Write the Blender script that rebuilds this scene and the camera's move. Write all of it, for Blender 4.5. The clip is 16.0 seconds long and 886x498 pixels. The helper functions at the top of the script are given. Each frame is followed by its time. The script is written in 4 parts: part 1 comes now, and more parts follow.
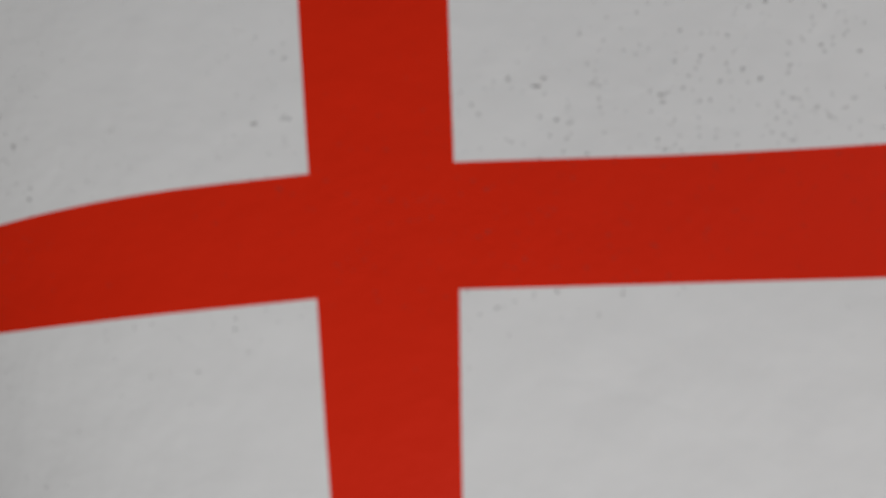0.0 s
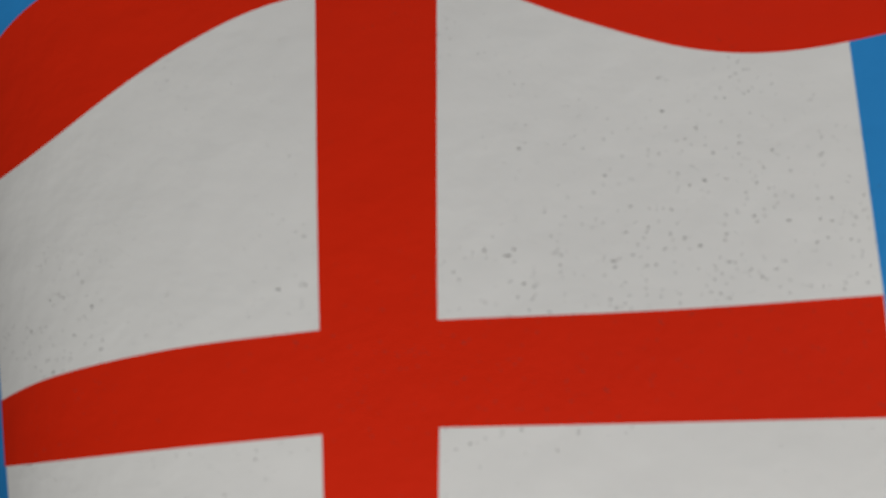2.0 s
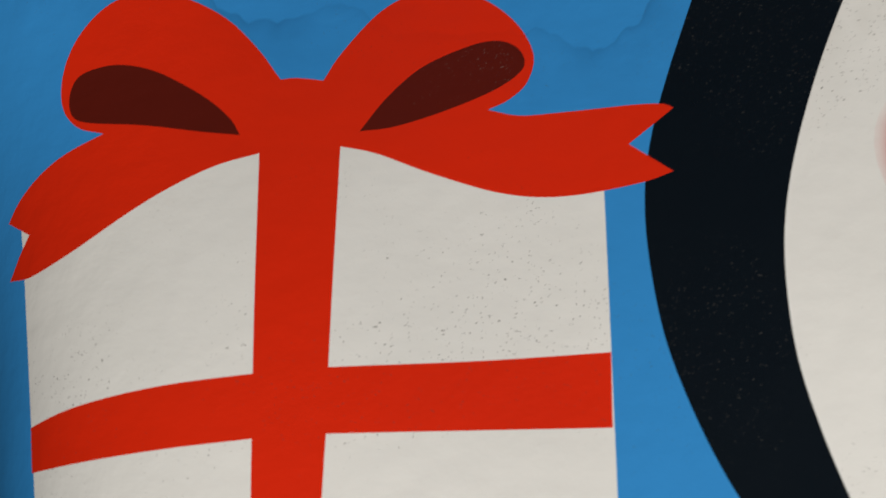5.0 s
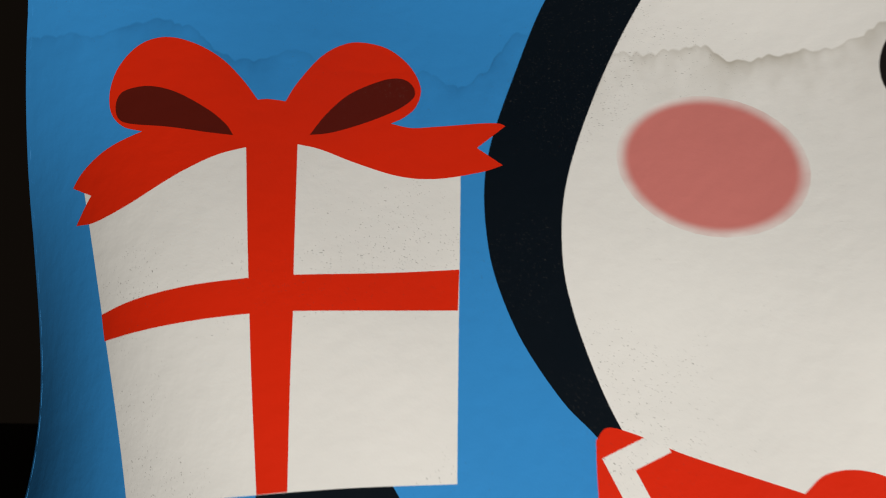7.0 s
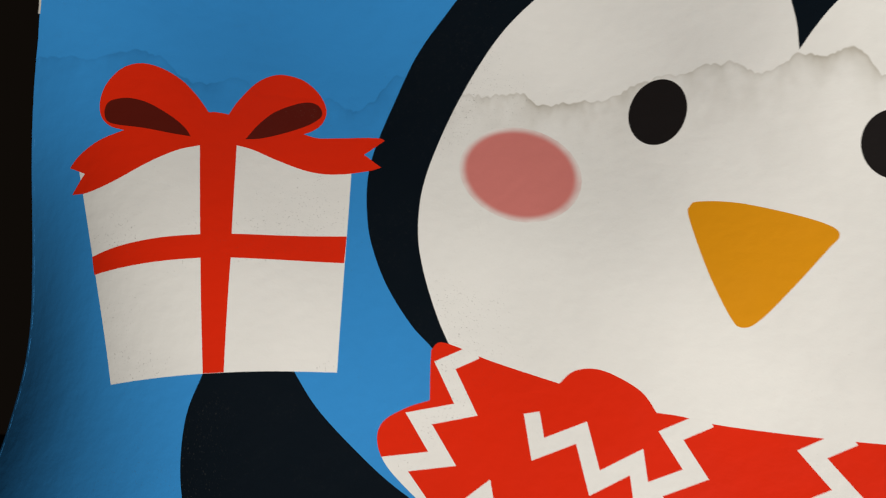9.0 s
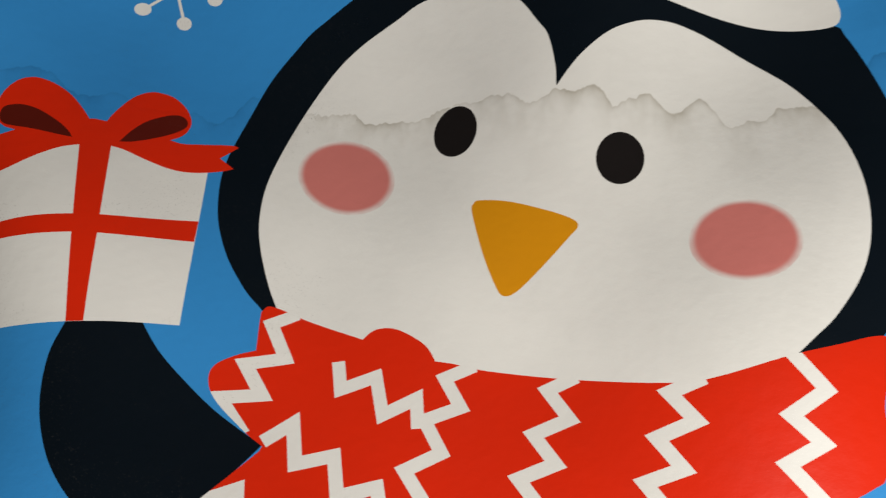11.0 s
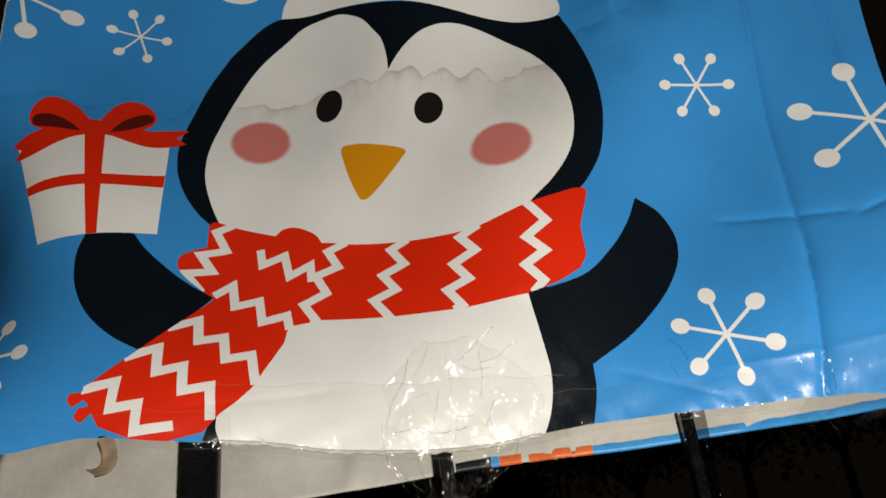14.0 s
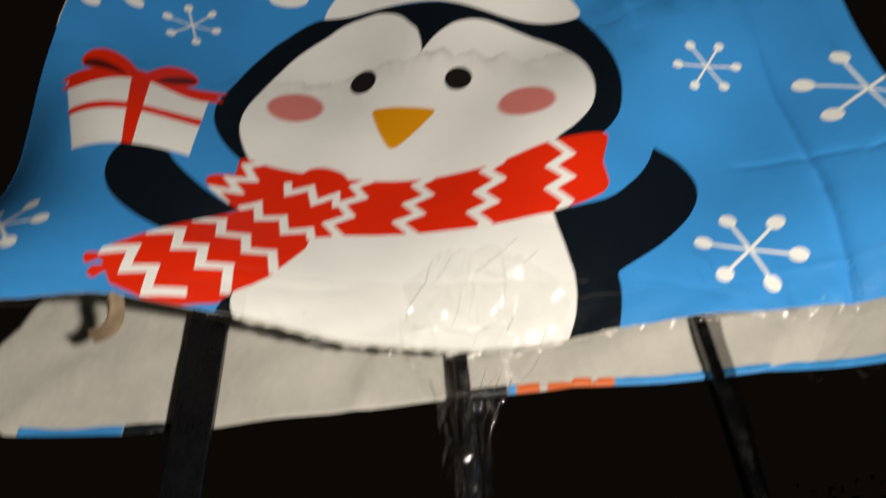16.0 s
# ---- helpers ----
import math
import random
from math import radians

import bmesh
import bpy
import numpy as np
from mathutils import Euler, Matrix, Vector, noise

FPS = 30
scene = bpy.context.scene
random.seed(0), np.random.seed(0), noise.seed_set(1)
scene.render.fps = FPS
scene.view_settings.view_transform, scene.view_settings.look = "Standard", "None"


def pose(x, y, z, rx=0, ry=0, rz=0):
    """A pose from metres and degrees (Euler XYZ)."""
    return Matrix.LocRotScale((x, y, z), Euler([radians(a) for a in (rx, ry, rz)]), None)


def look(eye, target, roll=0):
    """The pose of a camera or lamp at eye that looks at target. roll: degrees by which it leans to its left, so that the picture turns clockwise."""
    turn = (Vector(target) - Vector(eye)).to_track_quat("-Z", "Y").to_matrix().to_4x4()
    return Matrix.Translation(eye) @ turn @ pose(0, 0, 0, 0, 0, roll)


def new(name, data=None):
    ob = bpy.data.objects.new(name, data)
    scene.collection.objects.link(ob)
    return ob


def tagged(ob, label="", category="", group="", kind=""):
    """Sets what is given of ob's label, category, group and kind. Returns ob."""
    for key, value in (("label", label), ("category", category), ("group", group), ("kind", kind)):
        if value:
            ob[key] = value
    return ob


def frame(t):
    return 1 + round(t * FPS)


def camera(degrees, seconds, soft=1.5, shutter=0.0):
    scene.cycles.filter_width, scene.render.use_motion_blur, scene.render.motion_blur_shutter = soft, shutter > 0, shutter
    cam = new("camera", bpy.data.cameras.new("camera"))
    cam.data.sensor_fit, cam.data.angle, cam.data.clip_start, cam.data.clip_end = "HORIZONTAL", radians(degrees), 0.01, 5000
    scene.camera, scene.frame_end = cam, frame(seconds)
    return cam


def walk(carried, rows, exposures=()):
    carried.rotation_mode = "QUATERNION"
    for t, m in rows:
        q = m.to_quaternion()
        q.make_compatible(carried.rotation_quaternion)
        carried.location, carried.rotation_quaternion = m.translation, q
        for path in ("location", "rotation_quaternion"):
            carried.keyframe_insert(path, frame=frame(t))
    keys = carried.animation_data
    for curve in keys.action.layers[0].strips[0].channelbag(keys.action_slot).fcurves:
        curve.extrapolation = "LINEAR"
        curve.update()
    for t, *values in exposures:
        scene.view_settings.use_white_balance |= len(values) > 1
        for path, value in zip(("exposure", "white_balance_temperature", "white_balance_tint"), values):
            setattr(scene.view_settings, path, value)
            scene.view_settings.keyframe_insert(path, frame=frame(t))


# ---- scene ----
# ------------------------------------------------------------------ camera
cam = camera(60.54, 16.0, soft=1.1, shutter=0.4)
# seconds, eye, target, roll
PATH = [
    (0, (-0.2037, -0.0396, 1.2081), (-0.3606, 0.4350, 1.1984), 1.98),
    (0.5, (-0.2051, -0.0427, 1.2098), (-0.3338, 0.4404, 1.2135), 2.40),
    (1, (-0.2011, -0.0447, 1.2093), (-0.3564, 0.4302, 1.2282), 2.22),
    (1.5, (-0.1995, -0.0463, 1.2068), (-0.3605, 0.4248, 1.2532), 2.36),
    (2, (-0.1934, -0.0491, 1.2112), (-0.3890, 0.4067, 1.2743), 2.04),
    (2.5, (-0.1920, -0.0508, 1.2109), (-0.3892, 0.4023, 1.2872), 2.19),
    (3, (-0.1884, -0.0577, 1.2073), (-0.3875, 0.3917, 1.2989), 2.33),
    (3.5, (-0.1845, -0.0630, 1.2033), (-0.3833, 0.3839, 1.3072), 2.54),
    (4, (-0.1798, -0.0675, 1.2002), (-0.3748, 0.3782, 1.3157), 2.84),
    (4.5, (-0.1745, -0.0738, 1.2008), (-0.3587, 0.3756, 1.3198), 2.43),
    (5, (-0.1675, -0.0832, 1.2043), (-0.3373, 0.3716, 1.3243), 1.84),
    (5.2, (-0.1650, -0.0870, 1.2056), (-0.3293, 0.3698, 1.3253), 1.66),
    (7.3, (-0.1354, -0.1636, 1.1710), (-0.2442, 0.3104, 1.2871), 1.06),
    (7.5, (-0.1301, -0.1684, 1.1673), (-0.2355, 0.3058, 1.2859), 1.08),
    (8, (-0.1221, -0.1875, 1.1613), (-0.2134, 0.2895, 1.2805), 1.25),
    (8.2, (-0.1208, -0.1992, 1.1597), (-0.2060, 0.2790, 1.2783), 1.43),
    (10.3, (-0.0870, -0.2843, 1.1080), (-0.1141, 0.1936, 1.2522), 1.64),
    (10.5, (-0.0809, -0.2908, 1.1059), (-0.1054, 0.1866, 1.2523), 1.70),
    (11, (-0.0535, -0.2936, 1.0973), (-0.0763, 0.1804, 1.2548), 1.73),
    (11.5, (-0.0311, -0.3273, 1.0792), (-0.0533, 0.1418, 1.2508), 1.92),
    (12, (-0.0151, -0.3623, 1.0373), (-0.0408, 0.1024, 1.2201), 2.18),
    (12.5, (0.0018, -0.3873, 1.0087), (-0.0242, 0.0753, 1.1965), 1.75),
    (13, (0.0147, -0.4054, 0.9878), (-0.0063, 0.0570, 1.1768), -0.01),
    (13.5, (0.0226, -0.4212, 0.9642), (0.0070, 0.0406, 1.1552), -2.47),
    (14, (0.0237, -0.4394, 0.9408), (0.0123, 0.0208, 1.1358), -4.62),
    (14.5, (0.0202, -0.4413, 0.9053), (0.0101, 0.0142, 1.1111), -5.05),
    (15, (0.0196, -0.4421, 0.8765), (0.0125, -0.0005, 1.1108), -4.98),
    (15.3, (0.0158, -0.4341, 0.8544), (0.0144, -0.0150, 1.1271), -4.56),
    (15.5, (0.0118, -0.4194, 0.8379), (0.0182, -0.0209, 1.1399), -4.54),
    (15.7, (0.0048, -0.3974, 0.8160), (0.0196, -0.0166, 1.1397), -4.32),
    (16, (-0.0165, -0.3493, 0.7781), (-0.0062, 0.0393, 1.0926), -2.20),
]
EXPOSURES = [(0.0, -0.1, 5900, 12), (2.0, 0.02, 6050, 10), (3.5, 0.32, 6250, 10), (7.5, 0.27, 6450, 10), (11.0, 0.0, 6500, 10), (12.5, -0.34, 6550, 10), (14.0, -0.36, 6600, 10), (15.5, -0.34, 6700, 10), (16.0, -0.2, 6800, 10)]
cam.data.dof.use_dof, cam.data.dof.focus_distance, cam.data.dof.aperture_fstop = True, 0.22, 44
walk(cam, [(t, look(eye, target, roll)) for t, eye, target, roll in PATH], EXPOSURES)

# ------------------------------------------------------------------ world and light
world = bpy.data.worlds.new("night")
scene.world = world
world.use_nodes = True
world.node_tree.nodes["Background"].inputs[0].default_value = (1.0, 0.72, 0.5, 1)
world.node_tree.nodes["Background"].inputs[1].default_value = 0.004


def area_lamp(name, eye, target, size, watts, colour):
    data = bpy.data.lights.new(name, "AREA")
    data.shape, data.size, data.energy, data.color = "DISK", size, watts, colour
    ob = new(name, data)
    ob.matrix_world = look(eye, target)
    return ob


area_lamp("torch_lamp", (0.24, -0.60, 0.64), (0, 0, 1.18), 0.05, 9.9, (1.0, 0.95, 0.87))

# ------------------------------------------------------------------ the sheet of the bag's front
# The slack front panel stands at y = sheet_y(x, z); art is drawn in millimetres, x from the middle, z from one metre up.
FOLD_X = (-0.29, -0.235, -0.18, -0.125, -0.07, 0, 0.07, 0.14, 0.21, 0.29)
FOLD_Z = (1.02, 1.11, 1.20, 1.29, 1.40)
FOLD_WIDTH = 0.075
FOLDS = [
    (-0.1217, -0.0451, 0.1385, -0.1039, -0.0906),
    (0.0147, 0.1698, -0.339, 0.1287, 0.1712),
    (0.0512, -0.3202, 0.3474, -0.0369, -0.1851),
    (-0.2018, 0.3609, -0.2423, -0.0673, 0.1848),
    (0.1786, -0.267, 0.0879, 0.1631, -0.1292),
    (-0.1812, 0.1799, 0.0065, -0.1801, 0.0869),
    (0.166, -0.1713, -0.0365, 0.1767, -0.0792),
    (-0.187, 0.1421, -0.0108, -0.1074, 0.0613),
    (0.1144, -0.0898, 0.0374, 0.0269, -0.0143),
    (-0.1035, 0.015, -0.0314, -0.0009, -0.0017),
]
CREASES = [  # sharp lines: x0, z0, x1, z1, depth, width, all in millimetres
    (240, 372, 235, 243, 2.0, 2.4), (235, 245, 230, 104, 2.4, 2.6), (230, 106, 221, 6, 2.8, 2.8),
    (284, 330, 286, 234, 1.9, 2.6), (190, 133, 258, 120, 1.2, 2.4), (262, 118, 300, 132, 1.4, 2.4), (170, 38, 300, 46, -0.6, 2.6),
]
CREASES += [  # broad folds and the wrinkles of the lower edge
    (130, 460, 146, 290, -4.6, 13), (166, 455, 176, 300, 3.4, 10), (150, 300, 205, 60, -1.6, 14), (118, 330, 150, 255, 1.5, 9), (196, 452, 214, 400, -2.0, 9),
    (60, 95, 92, 40, 1.4, 4), (-260, 470, -150, 420, 1.2, 14), (150, 445, 245, 428, 2.5, 8),
    (-150, 40, -60, 48, 0.6, 4), (110, 42, 170, 20, 0.8, 4), (-262, 60, -250, 15, 0.9, 4),
]


def base_y(x, z):
    y = 0.034 + -0.024 * x / 0.3 + -0.034 * (z - 1.2) / 0.2
    for cx, row in zip(FOLD_X, FOLDS):
        for cz, a in zip(FOLD_Z, row):
            y = y + a * np.exp(-((x - cx) ** 2 + (z - cz) ** 2) / (2 * FOLD_WIDTH ** 2))
    return y


def sheet_y(x, z):
    """Depth of the front panel, with its creases; x and z in metres, arrays or numbers."""
    x, z = np.asarray(x, float), np.asarray(z, float)
    y = base_y(x, z)
    mx, mz = x * 1000, (z - 1) * 1000
    for x0, z0, x1, z1, depth, width in CREASES:
        dx, dz = x1 - x0, z1 - z0
        length = math.hypot(dx, dz)
        along = ((mx - x0) * dx + (mz - z0) * dz) / length ** 2
        off = ((mx - x0) * dz - (mz - z0) * dx) / length
        fade = np.clip(np.minimum(along, 1 - along) * 5 + 0.5, 0, 1)
        y = y + 0.001 * depth * np.exp(-(np.sqrt(off ** 2 + 0.6) - 0.77) / width) * fade
    # the panel rolls back into the side of the bag
    roll = np.clip(-258 - mx, 0, None)
    y = y + 0.001 * 0.0016 * roll ** 2 * (0.05 + 0.95 * np.clip((mz - 110) / 120, 0, 1))
    low = np.exp(-np.clip(mz - 14, 0, None) / 16)
    y = y + 0.0006 * low * (np.sin(mx * 0.11 + 2 * np.sin(mz * 0.13)) + 0.5 * np.sin(mx * 0.37 + mz * 0.31))
    y = y + 0.0006 * np.sin(mx * 0.045 + mz * 0.02) * np.sin(mz * 0.05 - mx * 0.013)
    return y


def sheet_normal(x, z):
    h = 0.0007
    nx = (sheet_y(x + h, z) - sheet_y(x - h, z)) / (2 * h)
    nz = (sheet_y(x, z + h) - sheet_y(x, z - h)) / (2 * h)
    n = np.stack([nx, -np.ones_like(nx), nz], -1)
    return n / np.linalg.norm(n, axis=-1, keepdims=True)


# ------------------------------------------------------------------ materials
def material(name, rgb=(0.5, 0.5, 0.5), rough=0.5, metal=0.0):
    m = bpy.data.materials.new(name)
    m.use_nodes = True
    nt = m.node_tree
    b = nt.nodes["Principled BSDF"]
    b.inputs["Base Color"].default_value = (*rgb, 1)
    b.inputs["Roughness"].default_value = rough
    b.inputs["Metallic"].default_value = metal
    return m, nt, b


def node(nt, kind, **values):
    n = nt.nodes.new(kind)
    for k, v in values.items():
        n.inputs[k].default_value = v
    return n


def calc(nt, op, a, b=None, c=None):
    n = nt.nodes.new("ShaderNodeMath")
    n.operation = op
    for i, v in enumerate((a, b, c)):
        if v is None:
            continue
        if isinstance(v, (int, float)):
            n.inputs[i].default_value = v
        else:
            nt.links.new(v, n.inputs[i])
    return n.outputs[0]


def ramp(nt, value, lo, hi):
    """0 below lo, 1 above hi, smooth between."""
    n = nt.nodes.new("ShaderNodeMapRange")
    n.interpolation_type = "SMOOTHSTEP"
    n.inputs["From Min"].default_value, n.inputs["From Max"].default_value = lo, hi
    nt.links.new(value, n.inputs["Value"])
    return n.outputs[0]


def noise_out(nt, vector, scale, detail=3.0, rough=0.55, lead=None):
    n = node(nt, "ShaderNodeTexNoise", Scale=scale, Detail=detail, Roughness=rough)
    if lead:
        mp = node(nt, "ShaderNodeMapping", Location=lead[0], Scale=lead[1])
        nt.links.new(vector, mp.inputs["Vector"])
        vector = mp.outputs[0]
    nt.links.new(vector, n.inputs["Vector"])
    return n.outputs["Fac"]


def mix(nt, fac, a, b):
    n = nt.nodes.new("ShaderNodeMix")
    n.data_type = "RGBA"
    for socket, v in ((n.inputs[0], fac), (n.inputs[6], a), (n.inputs[7], b)):
        if isinstance(v, (int, float)):
            socket.default_value = v
        elif isinstance(v, tuple):
            socket.default_value = (*v, 1)
        else:
            nt.links.new(v, socket)
    return n.outputs[2]


def tide_mark(nt, vec):
    """Amount of the dried water stain, with a scalloped upper line, on the sheet."""
    sep = nt.nodes.new("ShaderNodeSeparateXYZ")
    nt.links.new(vec, sep.inputs[0])
    u, v = sep.outputs[0], sep.outputs[1]

    # height of the line along the sheet, in millimetres
    stops = ((-285, 283), (-274, 286), (-259, 288), (-249, 278), (-231, 283), (-221, 278), (-200, 280), (-187, 276), (-168, 292), (-141, 285), (-132, 282), (-123, 285), (-106, 278), (-90, 279), (-63, 285), (-40, 285), (-31, 279), (-18, 283), (-1, 282), (9, 272), (23, 279), (35, 269), (48, 277), (60, 261), (73, 265), (84, 271), (98, 270), (126, 291), (153, 296), (166, 304), (184, 306), (203, 305))
    place = nt.nodes.new("ShaderNodeMapRange")
    place.inputs["From Min"].default_value, place.inputs["From Max"].default_value = -0.32, 0.32
    nt.links.new(u, place.inputs["Value"])
    curve = nt.nodes.new("ShaderNodeValToRGB")
    curve.color_ramp.interpolation = "EASE"
    els = curve.color_ramp.elements
    while len(els) < len(stops):
        els.new(0.5)
    for e, (x, z) in zip(els, stops):
        e.position = (x / 1000 + 0.32) / 0.64
        g = (z - 200) / 200
        e.color = (g, g, g, 1)
    nt.links.new(place.outputs[0], curve.inputs["Fac"])
    line = calc(nt, "ADD", calc(nt, "MULTIPLY", curve.outputs["Color"], 0.2), 0.1985)
    scallop = calc(nt, "ABSOLUTE", calc(nt, "SUBTRACT", noise_out(nt, vec, 75.0, 1.0, 0.4, ((1.7, 0.4, 0), (1, 0.3, 1))), 0.5))
    lobes = calc(nt, "ABSOLUTE", calc(nt, "SUBTRACT", noise_out(nt, vec, 190.0, 1.0, 0.5, ((0.2, 2.4, 0), (1, 0.3, 1))), 0.5))
    line = calc(nt, "ADD", line, calc(nt, "ADD", calc(nt, "MULTIPLY", scallop, 0.012), calc(nt, "MULTIPLY", lobes, 0.007)))
    below = calc(nt, "SUBTRACT", line, v)                    # metres under the line
    inside = ramp(nt, below, 0.0, 0.0009)
    fade = calc(nt, "POWER", 2.718, calc(nt, "MULTIPLY", below, -85.0))
    edge = calc(nt, "POWER", 2.718, calc(nt, "MULTIPLY", below, -700.0))
    runs = noise_out(nt, vec, 55.0, 3.0, 0.6, ((0, 0, 0), (1.0, 0.6, 1)))
    soak = calc(nt, "MULTIPLY", fade, calc(nt, "MULTIPLY", ramp(nt, runs, 0.3, 0.7), 0.75))
    return calc(nt, "MULTIPLY", inside, calc(nt, "ADD", soak, calc(nt, "MULTIPLY", edge, 0.6)), None)


def print_material(name, rgb, rough=0.34, speck=0.5, stain=0.25, stain_rgb=(0.3, 0.27, 0.22), soft=None):
    """Ink on laminated paper: mottle, dust and scuffs, the tide mark, fine relief."""
    m, nt, b = material(name, rgb, rough)
    uv = nt.nodes.new("ShaderNodeUVMap")
    uv.uv_map = "sheet"
    vec = uv.outputs[0]
    colour = rgb
    if soft:
        loc = nt.nodes.new("ShaderNodeUVMap")
        loc.uv_map = "local"
        ln = nt.nodes.new("ShaderNodeVectorMath")
        ln.operation = "LENGTH"
        nt.links.new(loc.outputs[0], ln.inputs[0])
        colour = mix(nt, ramp(nt, ln.outputs["Value"], 0.84, 1.0), rgb, soft)
    mottle = noise_out(nt, vec, 28.0, 4.0, 0.6)
    dark = tuple(c * 0.9 for c in rgb)
    colour = mix(nt, calc(nt, "MULTIPLY", ramp(nt, mottle, 0.35, 0.75), 0.55), colour, dark)
    if stain:
        colour = mix(nt, calc(nt, "MULTIPLY", tide_mark(nt, vec), stain), colour, stain_rgb)
    # dust and rubbed specks, gathered in patches
    vor = node(nt, "ShaderNodeTexVoronoi", Scale=2500.0, Randomness=1.0)
    warp = nt.nodes.new("ShaderNodeVectorMath")
    warp.operation = "MULTIPLY_ADD"
    nz = node(nt, "ShaderNodeTexNoise", Scale=700.0, Detail=2.0)
    nt.links.new(vec, nz.inputs["Vector"])
    nt.links.new(nz.outputs["Color"], warp.inputs[0])
    warp.inputs[1].default_value = (0.0018, 0.0012, 0)
    nt.links.new(vec, warp.inputs[2])
    nt.links.new(warp.outputs[0], vor.inputs["Vector"])
    patch = noise_out(nt, vec, 16.0, 3.0, 0.6, ((0.05, 0.33, 0), (1, 1, 1)))
    size = calc(nt, "MULTIPLY", ramp(nt, patch, 0.40, 0.58), 0.29)
    place = nt.nodes.new("ShaderNodeSeparateXYZ")
    nt.links.new(vec, place.inputs[0])
    size = calc(nt, "MULTIPLY", size, calc(nt, "SUBTRACT", 1.0, calc(nt, "MULTIPLY", ramp(nt, place.outputs[0], -0.14, -0.09), 0.55)))
    pick = nt.nodes.new("ShaderNodeSeparateColor")
    nt.links.new(vor.outputs["Color"], pick.inputs[0])
    size = calc(nt, "MULTIPLY", size, ramp(nt, pick.outputs[0], 0.5, 1.0))
    fleck = ramp(nt, calc(nt, "SUBTRACT", size, vor.outputs["Distance"]), 0.0, 0.05)
    colour = mix(nt, calc(nt, "MULTIPLY", fleck, speck), colour, (0.07, 0.06, 0.05) if max(rgb) > 0.1 else (0.35, 0.33, 0.3))
    nt.links.new(colour, b.inputs["Base Color"])
    grain = noise_out(nt, vec, 240.0, 3.0, 0.6)
    r = calc(nt, "ADD", calc(nt, "MULTIPLY", calc(nt, "SUBTRACT", mottle, 0.5), 0.16), rough)
    nt.links.new(r, b.inputs["Roughness"])
    b.inputs["Coat Weight"].default_value = 0.1
    b.inputs["Specular IOR Level"].default_value = 0.38
    b.inputs["Coat Roughness"].default_value = 0.16
    bumpy = node(nt, "ShaderNodeBump", Strength=0.16, Distance=0.0006)
    nt.links.new(calc(nt, "ADD", grain, calc(nt, "MULTIPLY", noise_out(nt, vec, 55.0, 2.0), 3.0)), bumpy.inputs["Height"])
    nt.links.new(bumpy.outputs[0], b.inputs["Normal"])
    return m


WHITE = (0.775, 0.77, 0.745)
INKS = {
    "blue": print_material("blue_print", (0.035, 0.255, 0.62), 0.36, 0.35, 0.5, (0.015, 0.11, 0.28)),
    "white": print_material("white_print", WHITE, 0.36, 0.8, 0.8, (0.36, 0.33, 0.27)),
    "red": print_material("red_print", (0.69, 0.022, 0.004), 0.34, 0.4, 0.12, (0.3, 0.01, 0.004)),
    "maroon": print_material("maroon_print", (0.095, 0.009, 0.005), 0.34, 0.3, 0.0),
    "black": print_material("black_print", (0.0035, 0.0065, 0.0105), 0.3, 0.12, 0.0),
    "ink": print_material("eye_print", (0.011, 0.009, 0.009), 0.36, 0.25, 0.0),
    "orange": print_material("orange_print", (0.66, 0.27, 0.006), 0.34, 0.2, 0.0),
    "blush": print_material("blush_print", (0.60, 0.19, 0.17), 0.36, 0.2, 0.0, soft=WHITE),
}


def plain_material(name, rgb, rough, metal=0.0, scale=60.0, spread=0.3, relief=0.3, depth=0.001, stretch=(1, 1, 1)):
    """Two scales of variation over object coordinates, with relief."""
    m, nt, b = material(name, rgb, rough, metal)
    tex = nt.nodes.new("ShaderNodeTexCoord").outputs["Object"]
    big = noise_out(nt, tex, scale, 4.0, 0.6, ((0, 0, 0), stretch))
    fine = noise_out(nt, tex, scale * 9, 3.0, 0.6, ((3, 1, 2), stretch))
    f = calc(nt, "ADD", calc(nt, "MULTIPLY", big, 0.7), calc(nt, "MULTIPLY", fine, 0.3))
    dark = tuple(c * (1 - spread) for c in rgb)
    light = tuple(min(c * (1 + spread), 1) for c in rgb)
    nt.links.new(mix(nt, ramp(nt, f, 0.3, 0.7), dark, light), b.inputs["Base Color"])
    nt.links.new(calc(nt, "ADD", calc(nt, "MULTIPLY", calc(nt, "SUBTRACT", fine, 0.5), 0.3), rough), b.inputs["Roughness"])
    bp = node(nt, "ShaderNodeBump", Strength=relief, Distance=depth)
    nt.links.new(f, bp.inputs["Height"])
    nt.links.new(bp.outputs[0], b.inputs["Normal"])
    return m


PAPER = plain_material("bare_paper", (0.46, 0.44, 0.395), 0.55, 0, 22.0, 0.1, 0.35, 0.002)
KRAFT = plain_material("torn_brown_paper", (0.21, 0.15, 0.09), 0.8, 0, 90.0, 0.3, 0.5, 0.001)
STEEL = plain_material("black_painted_steel", (0.004, 0.004, 0.005), 0.28, 0, 70.0, 0.35, 0.25, 0.0006)
CORD = plain_material("red_cord", (0.52, 0.02, 0.012), 0.5, 0, 600.0, 0.35, 0.6, 0.0006)
ASPHALT = plain_material("asphalt", (0.045, 0.043, 0.04), 0.9, 0, 3.0, 0.3, 0.6, 0.004)
POLE = plain_material("dark_pole", (0.03, 0.03, 0.03), 0.5, 0, 8.0, 0.3, 0.2, 0.002)
HEM_ORANGE = plain_material("orange_print_hem", (0.62, 0.13, 0.03), 0.4, 0, 50.0, 0.15, 0.2, 0.0006)
